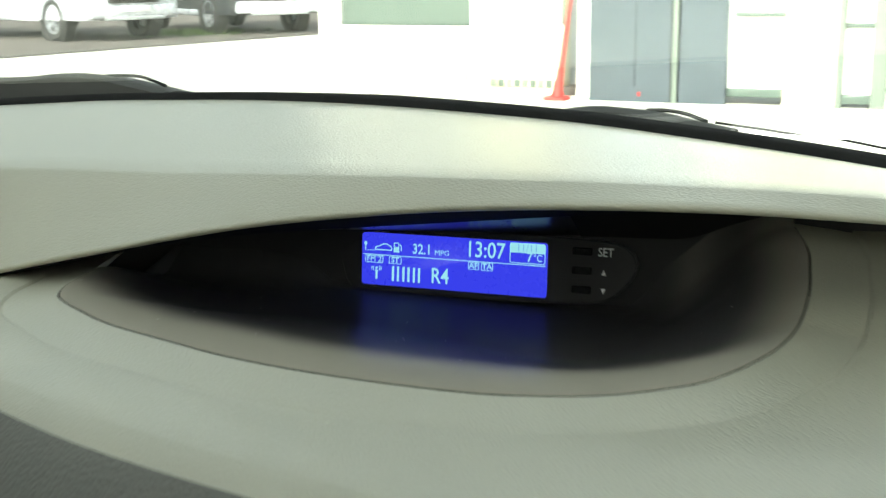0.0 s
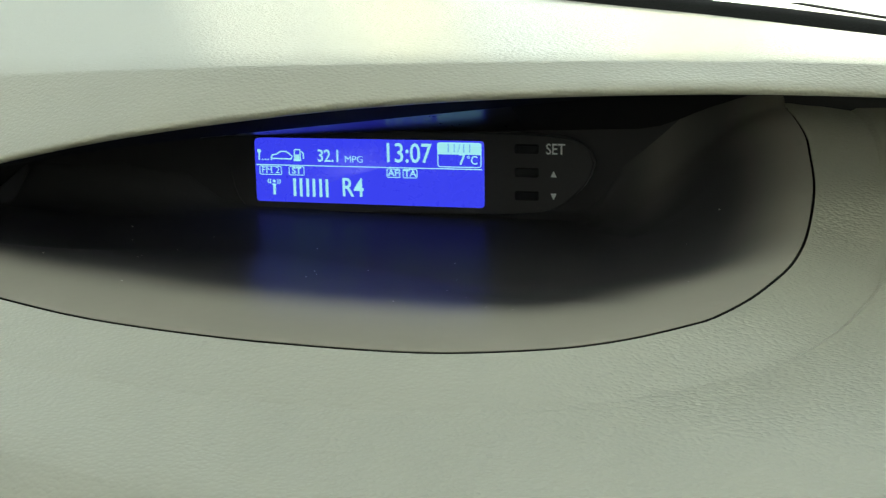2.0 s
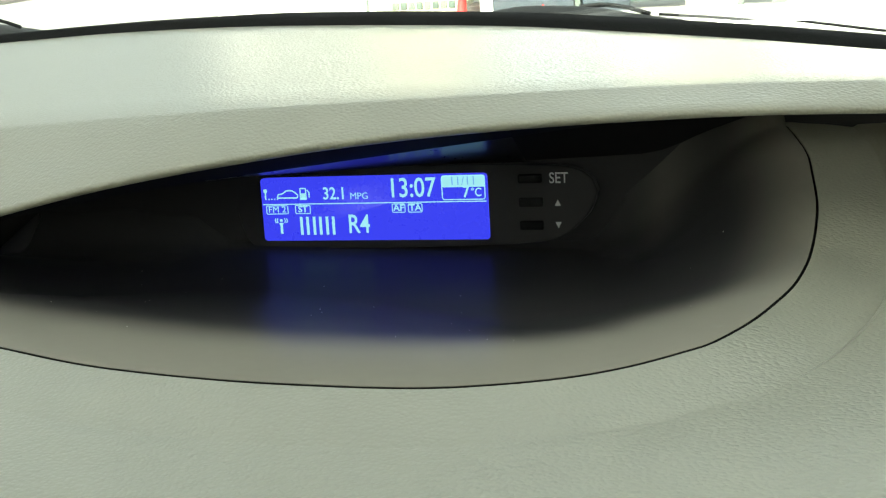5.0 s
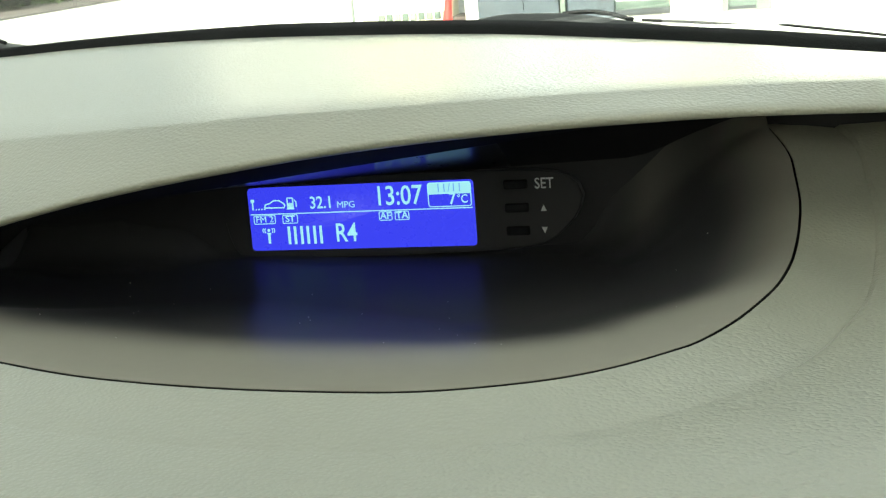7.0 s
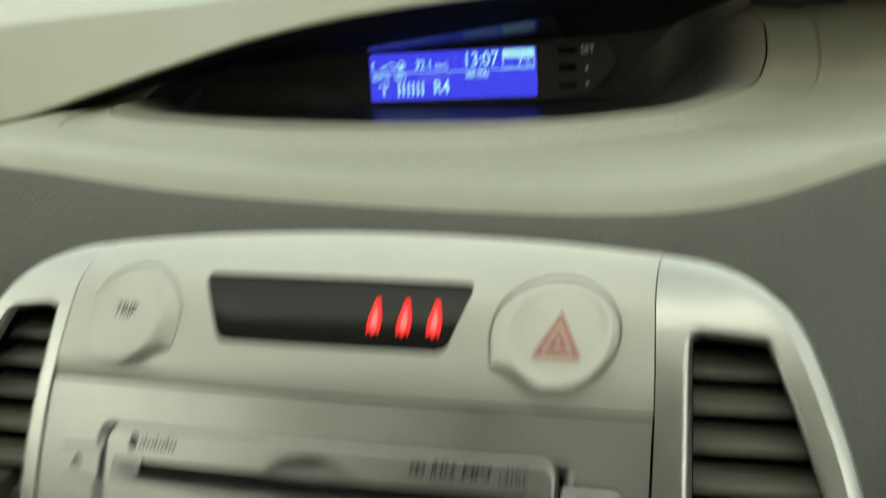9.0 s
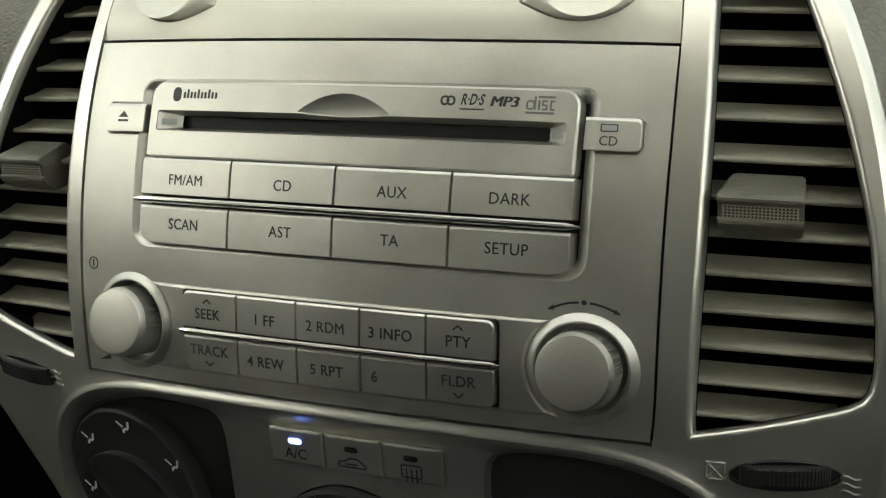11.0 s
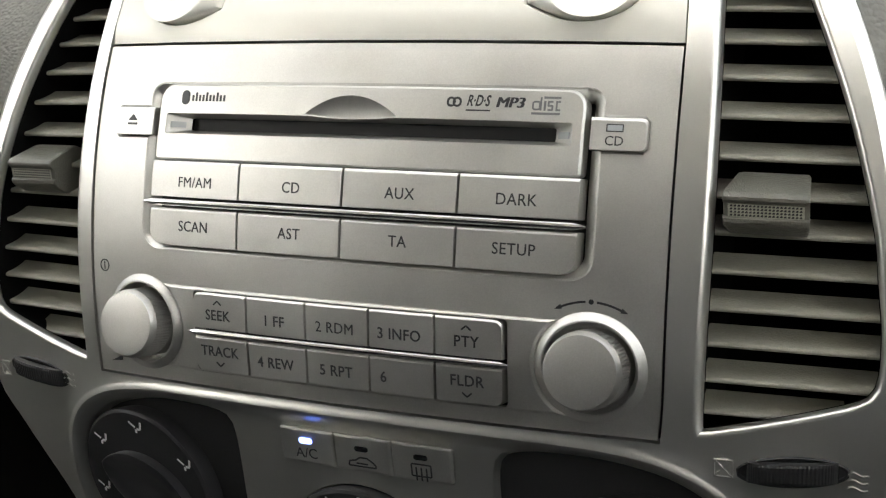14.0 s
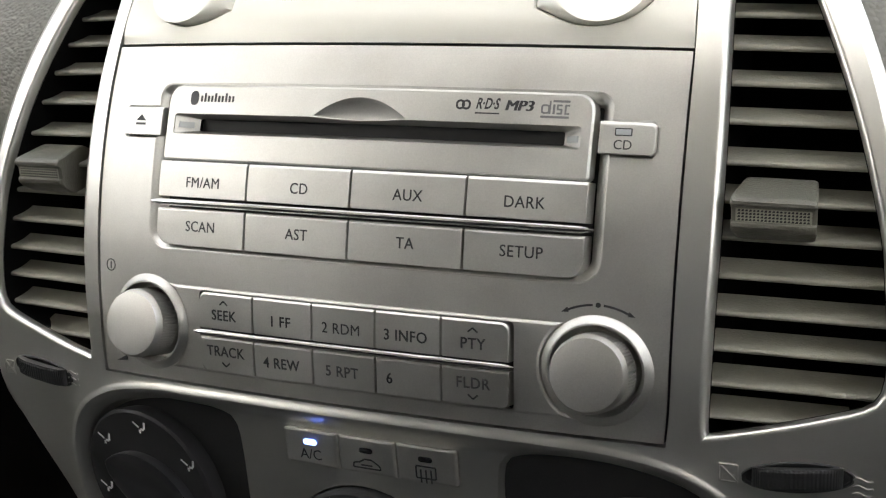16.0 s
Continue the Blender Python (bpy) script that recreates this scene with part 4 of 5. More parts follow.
def dish_h(x, z):
    """The finger dish above the slot, falling inwards from its upper edge."""
    w = 1 - (x / 0.0146) ** 2
    v = (z - 0.0275 + 0.0008 * w) / (0.0064 * w + 1e-9)
    return 0.0012 - 0.0036 * w * (1 - min(max(v, 0.0), 1.0)) ** 0.75
SLOT_IN = [(x * 0.1170 / 0.1290, 0.02400 + (z - 0.0240) * 0.60) for x, z in SLOT_PLAIN]
bm = bmesh.new()
sheet(bm, CD, [SLOT, DISH], (0.004, 0.0022), lambda x, z: on_face(x, z, 0.0012))
sheet(bm, DISH, [], (0.0011, 0.0006), lambda x, z: on_face(x, z, dish_h(x, z)))
loft(bm, [[on_face(x, z, h) for x, z in offset(CD, -i)] for i, h in ((0.0, 0.0012), (0.0006, 0.0006), (0.0007, -0.004))])
loft(bm, [[on_face(x, z, 0.0012) for x, z in SLOT], [on_face(x, z - 0.0001 * (1 if z > 0.024 else -1), 0.0008) for x, z in SLOT], [on_face(x, z, -0.0046) for x, z in SLOT_IN]])
plate_ob = part("slot_plate", bm, SILVER, radio, "silver plate round the disc slot", 22)
bm = bmesh.new()
loft(bm, [[on_face(x, z, -0.0045) for x, z in offset(SLOT_IN, -0.0002)], [on_face(x, z, -0.06) for x, z in SLOT_IN]], True, False, True)
part("slot", bm, DEPTH_BLACK, plate_ob, "dark disc slot")
for s in (-1, 1):
    bm = bmesh.new()
    loft(bm, [[on_face(s * x, 0.0238 + dz, h) for x, h in ((0.0632, 0.0002), (0.0596, -0.0030))[::s] for dz in ((-0.0009, 0.0009) if (x > 0.06) == (s > 0) else (0.0009, -0.0009))],
              [on_face(s * x, 0.0238 + dz, h) for x, h in ((0.0645, -0.0006), (0.0610, -0.0040))[::s] for dz in ((-0.0009, 0.0009) if (x > 0.062) == (s > 0) else (0.0009, -0.0009))]], True, True, True)
    part("slot_lens", bm, LENS, plate_ob, "frosted slot lens")

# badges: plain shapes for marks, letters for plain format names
bm = flat_shapes([rrect(-0.0577, 0.0319, 0.0030, 0.0044, 0.0014, 4)] + [rrect(-0.0549 + 0.00130 * k, 0.0317 + (0.0004 if k in (1, 4, 7) else 0), 0.0007, 0.0027 if k in (1, 4, 7) else 0.0019, 0.0001, 2) for k in range(10)], 0.0012)
part("badge", bm, INK, plate_ob)
print_on("lettering", "R·D·S", 0.0383, 0.0322, 0.0042, 0.0012, plate_ob, bold=0.0001, wide=0.66, slant=0.18)
for d in (-0.0002, 0.0, 0.0002):
    print_on("lettering", "MP3", 0.0473 + d, 0.0319, 0.0040, 0.0012, plate_ob, wide=1.1, slant=0.22)
bm = flat_shapes(ring(0.0304, 0.0319, 0.0026, 0.0028, 0.0012, 0.0006) + ring(0.0321, 0.0319, 0.0026, 0.0028, 0.0012, 0.0006) + [bar(0.0348, 0.0297, 0.0417, 0.0297, 0.0004)], 0.0012)
part("badge", bm, INK, plate_ob)
bm = flat_shapes(ring(0.0543, 0.0314, 0.0024, 0.0026, 0.0008, 0.0005) +
                 [bar(0.0555, 0.0301, 0.0555, 0.0337, 0.0005), bar(0.0566, 0.0301, 0.0566, 0.0327, 0.0006), bar(0.0574, 0.0325, 0.0588, 0.0325, 0.0005), bar(0.0574, 0.0314, 0.0588, 0.0314, 0.0005),
                  bar(0.0574, 0.0303, 0.0588, 0.0303, 0.0005), bar(0.05755, 0.0314, 0.05755, 0.0325, 0.0005), bar(0.05865, 0.0303, 0.05865, 0.0314, 0.0005),
                  bar(0.0595, 0.0325, 0.0608, 0.0325, 0.0005), bar(0.0595, 0.0303, 0.0608, 0.0303, 0.0005), bar(0.05975, 0.0303, 0.05975, 0.0325, 0.0005),
                  bar(0.0562, 0.0336, 0.0608, 0.0336, 0.0006), bar(0.0531, 0.0293, 0.0608, 0.0293, 0.0006)], 0.0012)
part("badge", bm, INK_GREY, plate_ob, "grey outlined badge")


def push_key(name, x0, x1, z0, z1, radii, parent, base=-0.0048, top=0.0018, bev=0.0007, tag="flat silver key"):
    bm = bmesh.new()
    g = 0.00026
    # a broad bevel along the upper edge, narrow ones on the other three
    cx, cz, w, d = (x0 + x1) / 2, (z0 + z1) / 2, x1 - x0 - 2 * g, z1 - z0 - 2 * g
    rim = finer(rrect(cx, cz, w, d, radii, 4), 0.004)
    out = lambda i: [(cx + (x - cx) * (1 - 0.4 * i / w), cz - 0.4 * i + (z - cz) * (1 - 1.2 * i / d)) for x, z in rim]
    plate(bm, out, [(0.0, base), (0.0, top - bev * 0.75), (bev, top - bev * 0.06), (bev * 1.25, top)], False)
    sheet(bm, out(bev * 1.25), [], 0.004, lambda x, z: on_face(x, z, top))
    return part(name, bm, SILVER, parent, tag, 10)


COLS = (-0.0680, -0.0347, 0.0, 0.0347, 0.0682)
for row, (z0, z1, words) in enumerate(((0.0014, 0.0128, ("FM/AM", "CD", "AUX", "DARK")), (-0.0132, -0.0014, ("SCAN", "AST", "TA", "SETUP")))):
    for k in range(4):
        rad = [0.0003] * 4
        if row == 1 and k == 0:
            rad[2] = 0.0045
        if row == 1 and k == 3:
            rad[3] = 0.0045
        ob = push_key("key", COLS[k], COLS[k + 1], z0, z1, rad, radio)
        lx = (-0.0508, -0.0166, 0.0178, 0.0511)[k]
        print_on("lettering", words[k], lx, 0.0061 if row == 0 else -0.0071, 0.0045, 0.0018, ob, wide=0.92, spacing=1.06, bold=0.00002)


def chrome_strip(x0, x1, z, r, h=0.0017):
    bm = bmesh.new()
    xs = np.linspace(x0, x1, 40)
    rs = [r * min(1.0, 0.35 + 40 * min(x - x0, x1 - x) / 0.05) for x in xs]
    tube(bm, [on_face(x, z, h) for x in xs], rs, 10)
    return part("chrome_strip", bm, CHROME, radio, "thin chrome strip")


chrome_strip(-0.0704, 0.0702, 0.0, 0.00100)
chrome_strip(-0.0528, 0.0504, -0.0384, 0.00085, 0.0026)
SMALL = (-0.0508, -0.0311, -0.0109, 0.0094, 0.0293, 0.0490)
for row, (z0, z1, words) in enumerate(((-0.0374, -0.0260, ("SEEK", "1 FF", "2 RDM", "3 INFO", "PTY")), (-0.0504, -0.0394, ("TRACK", "4 REW", "5 RPT", "6", "FLDR")))):
    for k in range(5):
        rad = [0.0003] * 4
        if k == 0:
            rad[1 if row == 0 else 2] = 0.0022
        if k == 4:
            rad[0 if row == 0 else 3] = 0.0022
        ob = push_key("small_key", SMALL[k], SMALL[k + 1], z0, z1, rad, radio, top=0.0024, bev=0.0006)
        cxk = (SMALL[k] + SMALL[k + 1]) / 2 - 0.0005
        up = k in (0, 4)
        zt = {(0, True): -0.0330, (1, True): -0.0440}.get((row, up), -0.0329 if row == 0 else -0.0454)
        if words[k] == "6":
            cxk = 0.0138
        print_on("lettering", words[k], cxk, zt, 0.0044, 0.0024, ob, wide=0.93, spacing=1.06, bold=0.00005)
        if up:
            zc = -0.0291 if row == 0 else -0.0478
            s = 1 if row == 0 else -1
            bm = flat_shapes([bar(cxk - 0.0014, zc - 0.0006 * s, cxk, zc + 0.0006 * s, 0.00045), bar(cxk, zc + 0.0006 * s, cxk + 0.0014, zc - 0.0006 * s, 0.00045)], 0.0024)
            part("chevron", bm, INK, ob)
# eject and disc keys
ej = push_key("eject_key", -0.0856, -0.0690, 0.0199, 0.0291, (0.0002, 0.0016, 0.0016, 0.0002), radio, top=0.0016)
bm = flat_shapes([[(-0.0798, 0.0246), (-0.0758, 0.0246), (-0.0778, 0.0266)], bar(-0.0798, 0.0236, -0.0758, 0.0236, 0.0007)], 0.0016)
part("eject_mark", bm, INK, ej)
cdk = push_key("disc_key", 0.0690, 0.0842, 0.0199, 0.0291, (0.0016, 0.0002, 0.0002, 0.0016), radio, top=0.0016)
print_on("lettering", "CD", 0.0757, 0.0226, 0.0036, 0.0016, cdk, wide=0.95)
part("lamp_edge", flat_shapes(ring(0.0757, 0.0261, 0.0045, 0.0021, 0.0003, 0.0003), 0.0016), INK, cdk)
bm = bmesh.new()
plate(bm, lambda i: rrect(0.0757, 0.0261, 0.0040, 0.0016, 0.0002, 2, i), [(0.0, 0.0014), (0.0, 0.00165), (0.0002, 0.0017)])
part("key_lamp", bm, LENS, cdk, "small clear lamp")


def knob(x, z, r, label):
    bm = bmesh.new()
    loops = []
    n = 144
    for rr, h, rib in ((1.0, -0.006, 0), (1.0, 0.0005, 0), (1.0, 0.0008, 1), (0.985, 0.0072, 1), (0.98, 0.0076, 0), (0.95, 0.0092, 0), (0.90, 0.0100, 0), (0.84, 0.0101, 0), (0.55, 0.0104, 0), (0.25, 0.0105, 0)):
        loops.append([on_face(x, z, h) + Vector((r * rr * (1 - (0.028 if rib and q % 2 else 0)) * math.cos(a), 0.25 * r * rr * math.cos(a) * (x / 0.09) * 0.3, r * rr * (1 - (0.028 if rib and q % 2 else 0)) * math.sin(a)))
                      for q, a in ((q, 2 * math.pi * q / n) for q in range(n))])
    loft(bm, loops, True, False, True)
    return part("knob", bm, SILVER, radio, label, 24)


knob(*KNOBS[0], 0.0107, "round silver volume knob with fine ribs")
knob(*KNOBS[1], 0.0107, "round silver tuning knob with fine ribs")
bm = flat_shapes(ring(-0.0885, -0.0212, 0.0040, 0.0040, 0.00195, 0.00035) + [bar(-0.0885, -0.0200, -0.0885, -0.0224, 0.0004)], 0.0)
part("power_mark", bm, INK, radio)
bm = flat_shapes([[(-0.0885, -0.0522), (-0.0835, -0.0515), (-0.0835, -0.0498)]], 0.0)
part("volume_mark", bm, INK, radio)
arc = [(0.0720 + 0.0185 * math.sin(a), -0.0380 + 0.0185 * math.cos(a)) for a in np.linspace(-0.48, 0.48, 13)]
bm = flat_shapes([bar(*a, *b, 0.0006) for a, b in zip(arc[:6], arc[1:6])] + [bar(*a, *b, 0.0006) for a, b in zip(arc[7:], arc[8:])] + [circle(0.0720, -0.0195, 0.0007, 10)] +
                 [[(arc[0][0] - 0.0012, arc[0][1] - 0.0004), (arc[0][0] + 0.0008, arc[0][1] - 0.0004), (arc[0][0] + 0.0004, arc[0][1] + 0.0010)],
                  [(arc[-1][0] - 0.0008, arc[-1][1] - 0.0004), (arc[-1][0] + 0.0012, arc[-1][1] - 0.0004), (arc[-1][0] - 0.0004, arc[-1][1] + 0.0010)]], 0.0003)
part("turn_mark", bm, INK, radio)

# ---- the air vents ----
def outer_x(z):
    return interp(z, (-0.052, -0.0485, -0.044, -0.040, -0.035, -0.0233, -0.010, 0.0036, 0.0272, 0.0469, 0.0665, 0.0705),
                  (0.1014, 0.1152, 0.1302, 0.1405, 0.1436, 0.1440, 0.1425, 0.1406, 0.1343, 0.1273, 0.1190, 0.110))


SLAT_Z = (0.0604, 0.0514, 0.0416, 0.0314, 0.0206, 0.0106, 0.0010, -0.0091, -0.0189, -0.0284, -0.0380, -0.0468)


def vent(s):
    t = thing("air_vent", "dark grey slatted air vent set in the silver surround", "air vent", FACIA, group="console air vents")
    hole = VENT_R if s > 0 else VENT_L
    bm = bmesh.new()
    loft(bm, [[on_face(x, z, -0.0025) for x, z in offset(hole, 0.0010)], [on_face(x, z, -0.0030) for x, z in offset(hole, -0.0016)], [on_face(x, z, -0.045) for x, z in offset(hole, -0.0010)]], True, False, True)
    part("duct", bm, DEPTH_BLACK, t, "black duct")
    for z in SLAT_Z:
        bm = bmesh.new()
        loops = []
        x1 = max(outer_x(z - 0.0006), outer_x(z + 0.004)) + 0.0008
        for x in np.linspace(0.0962, x1, 12):
            # section curves up at the back, so its shape imitates a fade into shade
            sec = [(0.0074, -0.0004), (0.0075, -0.0010), (0.0082, -0.0013), (0.0118, -0.0002), (0.0150, 0.0016), (0.0169, 0.0036), (0.0168, 0.0042), (0.0160, 0.0037), (0.0146, 0.0028), (0.0126, 0.0018), (0.0100, 0.0008), (0.0079, 0.0002)]
            loops.append([on_face(s * x, z, 0) + Vector((0, d, dz)) for d, dz in sec])
        loft(bm, loops, True, True, True)
        part("slat", bm, SLAT, t, "", 60)
    bm = bmesh.new()
    a, b = (0.1042, 0.1250) if s > 0 else (0.1108, 0.1316)
    sec = [(0.020, 0.0150), (0.0100, 0.0166), (0.0078, 0.0164), (0.0060, 0.0157), (-0.0028, 0.0114), (-0.0040, 0.0106), (-0.0045, 0.0098), (-0.0043, 0.0090), (-0.0034, 0.0086), (-0.0026, 0.0080), (-0.0016, 0.0050), (-0.0022, 0.0043), (-0.0020, 0.0034), (-0.0004, 0.0022), (0.0040, 0.0006), (0.020, 0.0010)]
    cz = sum(q[1] for q in sec) / len(sec)
    loops = []
    for x, sc in ((a, 0.95), (a + 0.0003, 0.985), (a + 0.0009, 1.0), (b - 0.0009, 1.0), (b - 0.0003, 0.985), (b, 0.95)):
        mid_x = (a + b) / 2
        loops.append([on_face(s * (mid_x + (x - mid_x) * (1 - 18.0 * max(d, 0.0))), 0.009, 0) + Vector((0, d + (1 - sc) * 0.01, cz + (dz - cz) * sc - 0.009)) for d, dz in sec])
    loft(bm, loops, True, True, True)
    tab = part("tab", bm, TAB, t, "grey adjusting tab", 40)
    bm = bmesh.new()
    for i in range(19):
        for j in range(4):
            x, dz = a + 0.0020 + i * 0.00093, 0.0054 + j * 0.00078
            c = on_face(s * x, 0.009, 0) + Vector((0, -0.0026 + 0.333 * (0.0080 - dz), dz - 0.009))
            r = 0.00033
            vs = [bm.verts.new(c + Vector((r * u, -0.00010, r * v))) for u, v in ((-1, -1), (1, -1), (1, 1), (-1, 1))]
            top = bm.verts.new(c + Vector((0, -0.00022, 0.0)))
            for q in range(4):
                bm.faces.new((vs[q], vs[(q + 1) % 4], top))
    grip = part("grip", bm, BLACK, tab, "rows of fine dark dots")
    bm = bmesh.new()
    loft(bm, [[on_face(s * x, 0.009, 0) + Vector((0, -0.0026 + 0.333 * (0.0080 - dz) + d, dz - 0.009)) for dz in (0.0048, 0.0083) for d in ((0.0004, -0.00012) if dz < 0.006 else (-0.00012, 0.0004))] for x in (a + 0.0012, b - 0.0012)], True, True, True)
    part("grip_band", bm, SLAT, tab, "pale grip band")
    # thumb wheel with its slot and marks
    bm = bmesh.new()
    lens = [(s * 0.1238 + u, -0.0603 + s * u * 0.10 + 0.0036 * w * (1 - (u / 0.0134) ** 2) ** 0.5) for u, w in [(0.0132 * math.cos(a), 1 if math.sin(a) >= 0 else -1) for a in (2 * math.pi * k / 40 for k in range(40))]]
    loft(bm, [[on_face(x, z, h) for x, z in offset(lens, i)] for i, h in ((-0.0008, 0.0007), (-0.0003, 0.0013), (0.0002, 0.0012), (0.0004, 0.0010))], True, False, True)
    part("wheel_slot", bm, BLACK, t, "black slot")
    bm = bmesh.new()
    loops = []
    for k in range(65):
        a_ = math.pi * (k / 64)
        x = s * 0.1238 - 0.0112 * math.cos(a_)
        hh = 0.0012 + 0.0048 * math.sin(a_)
        row = []
        for z, f in ((-0.0636, 0.2), (-0.0634, 0.9), (-0.0626, 1.0), (-0.0588, 1.0), (-0.0580, 0.9), (-0.0578, 0.2)):
            row.append(on_face(x, z + 0.0005 + 0.10 * (x - s * 0.1238) * s, 0.0010 + (hh - 0.0010) * f * (0.96 if k % 2 else 1.0)))
        loops.append(row)
    loft(bm, loops, False)
    part("thumb_wheel", bm, BLACK, t, "ribbed black thumb wheel", 20)
    cx = 0.1066 if s > 0 else -0.1412
    bm = flat_shapes(ring(cx, -0.0612, 0.0050, 0.0050, 0.0003, 0.0004) + [bar(cx - 0.0022, -0.0634, cx + 0.0022, -0.0590, 0.0005), bar(cx - 0.0022, -0.0590, cx + 0.0022, -0.0634, 0.0005)], 0.0008, 0.0004)
    part("closed_mark", bm, SILVER, t, "embossed mark")
    cx = 0.1398 if s > 0 else -0.1096
    polys = []
    for q in range(3):
        z0 = -0.0632 + 0.0020 * q
        pts = [(cx - 0.0024 + 0.0008 * k, z0 + 0.0005 * math.sin(k * 1.05)) for k in range(7)]
        polys += [bar(*u, *v, 0.0005) for u, v in zip(pts, pts[1:])]
    part("open_mark", flat_shapes(polys, 0.0008, 0.0004), SILVER, t, "embossed mark")
    return t


vent(1)
vent(-1)

# ---- heater controls ----
class Seat:
    """The plane that touches the panel at one point: at() gives the place dx across, h in front and dz up from it."""

    def __init__(self, cx, cz):
        self.c = on_face(cx, cz, 0)
        self.gx, self.gz = (face_y(cx + 0.001, cz) - face_y(cx - 0.001, cz)) / 0.002, (face_y(cx, cz + 0.001) - face_y(cx, cz - 0.001)) / 0.002

    def at(self, dx, h, dz):
        return self.c + Vector((dx, self.gx * dx + self.gz * dz - h, dz))


def dial(name, label, hole, cx, cz, r, handle):
    t = thing(name, label, "dial", FACIA)
    if hole:
        bm = bmesh.new()
        sheet(bm, offset(hole, 0.0010), [], 0.010, lambda x, z: on_face(x, z, -0.0062))
        part("bezel", bm, BLACK, t, "matt black bezel")
    bm = bmesh.new()
    c = Seat(cx, cz)
    lp = [[c.at(r * rr * math.cos(a), h, r * rr * math.sin(a)) for a in (2 * math.pi * k / 60 for k in range(60))] for rr, h in ((1.0, -0.012), (1.0, -0.0012), (0.985, 0.0), (0.95, 0.0008), (0.60, 0.0010))]
    loft(bm, lp, True, False, True)
    dsc = part("disc", bm, BLACK, t, "black disc")
    if handle:
        bm = bmesh.new()
        ca, sa = math.cos(radians(-20)), math.sin(radians(-20))
        lp = []
        for sc, h in ((1.0, 0.0008), (0.98, 0.0044), (0.95, 0.0052), (0.90, 0.0054), (0.55, 0.0048), (0.2, 0.0044)):
            loop = []
            for k in range(48):
                a = 2 * math.pi * k / 48
                u, v = 0.0190 * math.cos(a) * (0.72 + 0.28 * sc), 0.0112 * math.copysign(abs(math.sin(a)) ** 1.4, math.sin(a)) * sc
                loop.append(c.at(u * ca - v * sa + 0.0030, h, u * sa + v * ca + 0.0006))
            lp.append(loop)
        loft(bm, lp, True, False, True)
        part("handle", bm, BLACK_SATIN, t, "raised black grip")
    return t, c


def disc_marks(t, c, marks, mat):
    bm = bmesh.new()
    for poly in marks:
        loft(bm, [[c.at(x, 0.0010, z) for x, z in poly], [c.at(x, 0.0012, z) for x, z in poly]], True, True, True)
    part("white_marks", bm, mat, t)


t, c = dial("airflow_dial", "black rotary airflow dial with a raised grip and white marks", DIAL_HOLE_L, -0.0830, -0.0952, 0.0275, True)
marks = []
for dx, dz in ((0.0024, 0.0222), (-0.0155, 0.0155), (0.0205, 0.0120), (-0.0205, -0.0030)):
    marks += [bar(dx - 0.0028, dz + 0.0010, dx - 0.0004, dz - 0.0006, 0.0006), bar(dx + 0.0002, dz - 0.0012, dx + 0.0016, dz - 0.0012, 0.0008), bar(dx + 0.0018, dz - 0.0010, dx + 0.0024, dz + 0.0014, 0.0007), bar(dx - 0.0002, dz - 0.0014, dx - 0.0004, dz - 0.0026, 0.0007)]
disc_marks(t, c, marks, INK_WHITE)
t, c = dial("temperature_dial", "black rotary temperature dial with a raised grip", DIAL_HOLE_R, 0.0835, -0.0990, 0.0262, True)
t, c = dial("fan_dial", "black rotary fan dial with white numerals", None, -0.0008, -0.1096, 0.0278, True)
for word, dx, dz in (("1", -0.0085, 0.0222), ("2", 0.0030, 0.0238)):
    bm = text_points(word, 0.0050, bold=0.0001)
    for v in bm.verts:
        v.co = c.at(v.co.x + dx, 0.0011 - v.co.y, v.co.z + dz)
    part("lettering", bm, INK_WHITE, t)

heater = thing("heater_keys", "row of three silver heater keys, the first one lit blue", "key row", FACIA)
KX = (-0.0256, -0.0068, 0.0121, 0.0312)
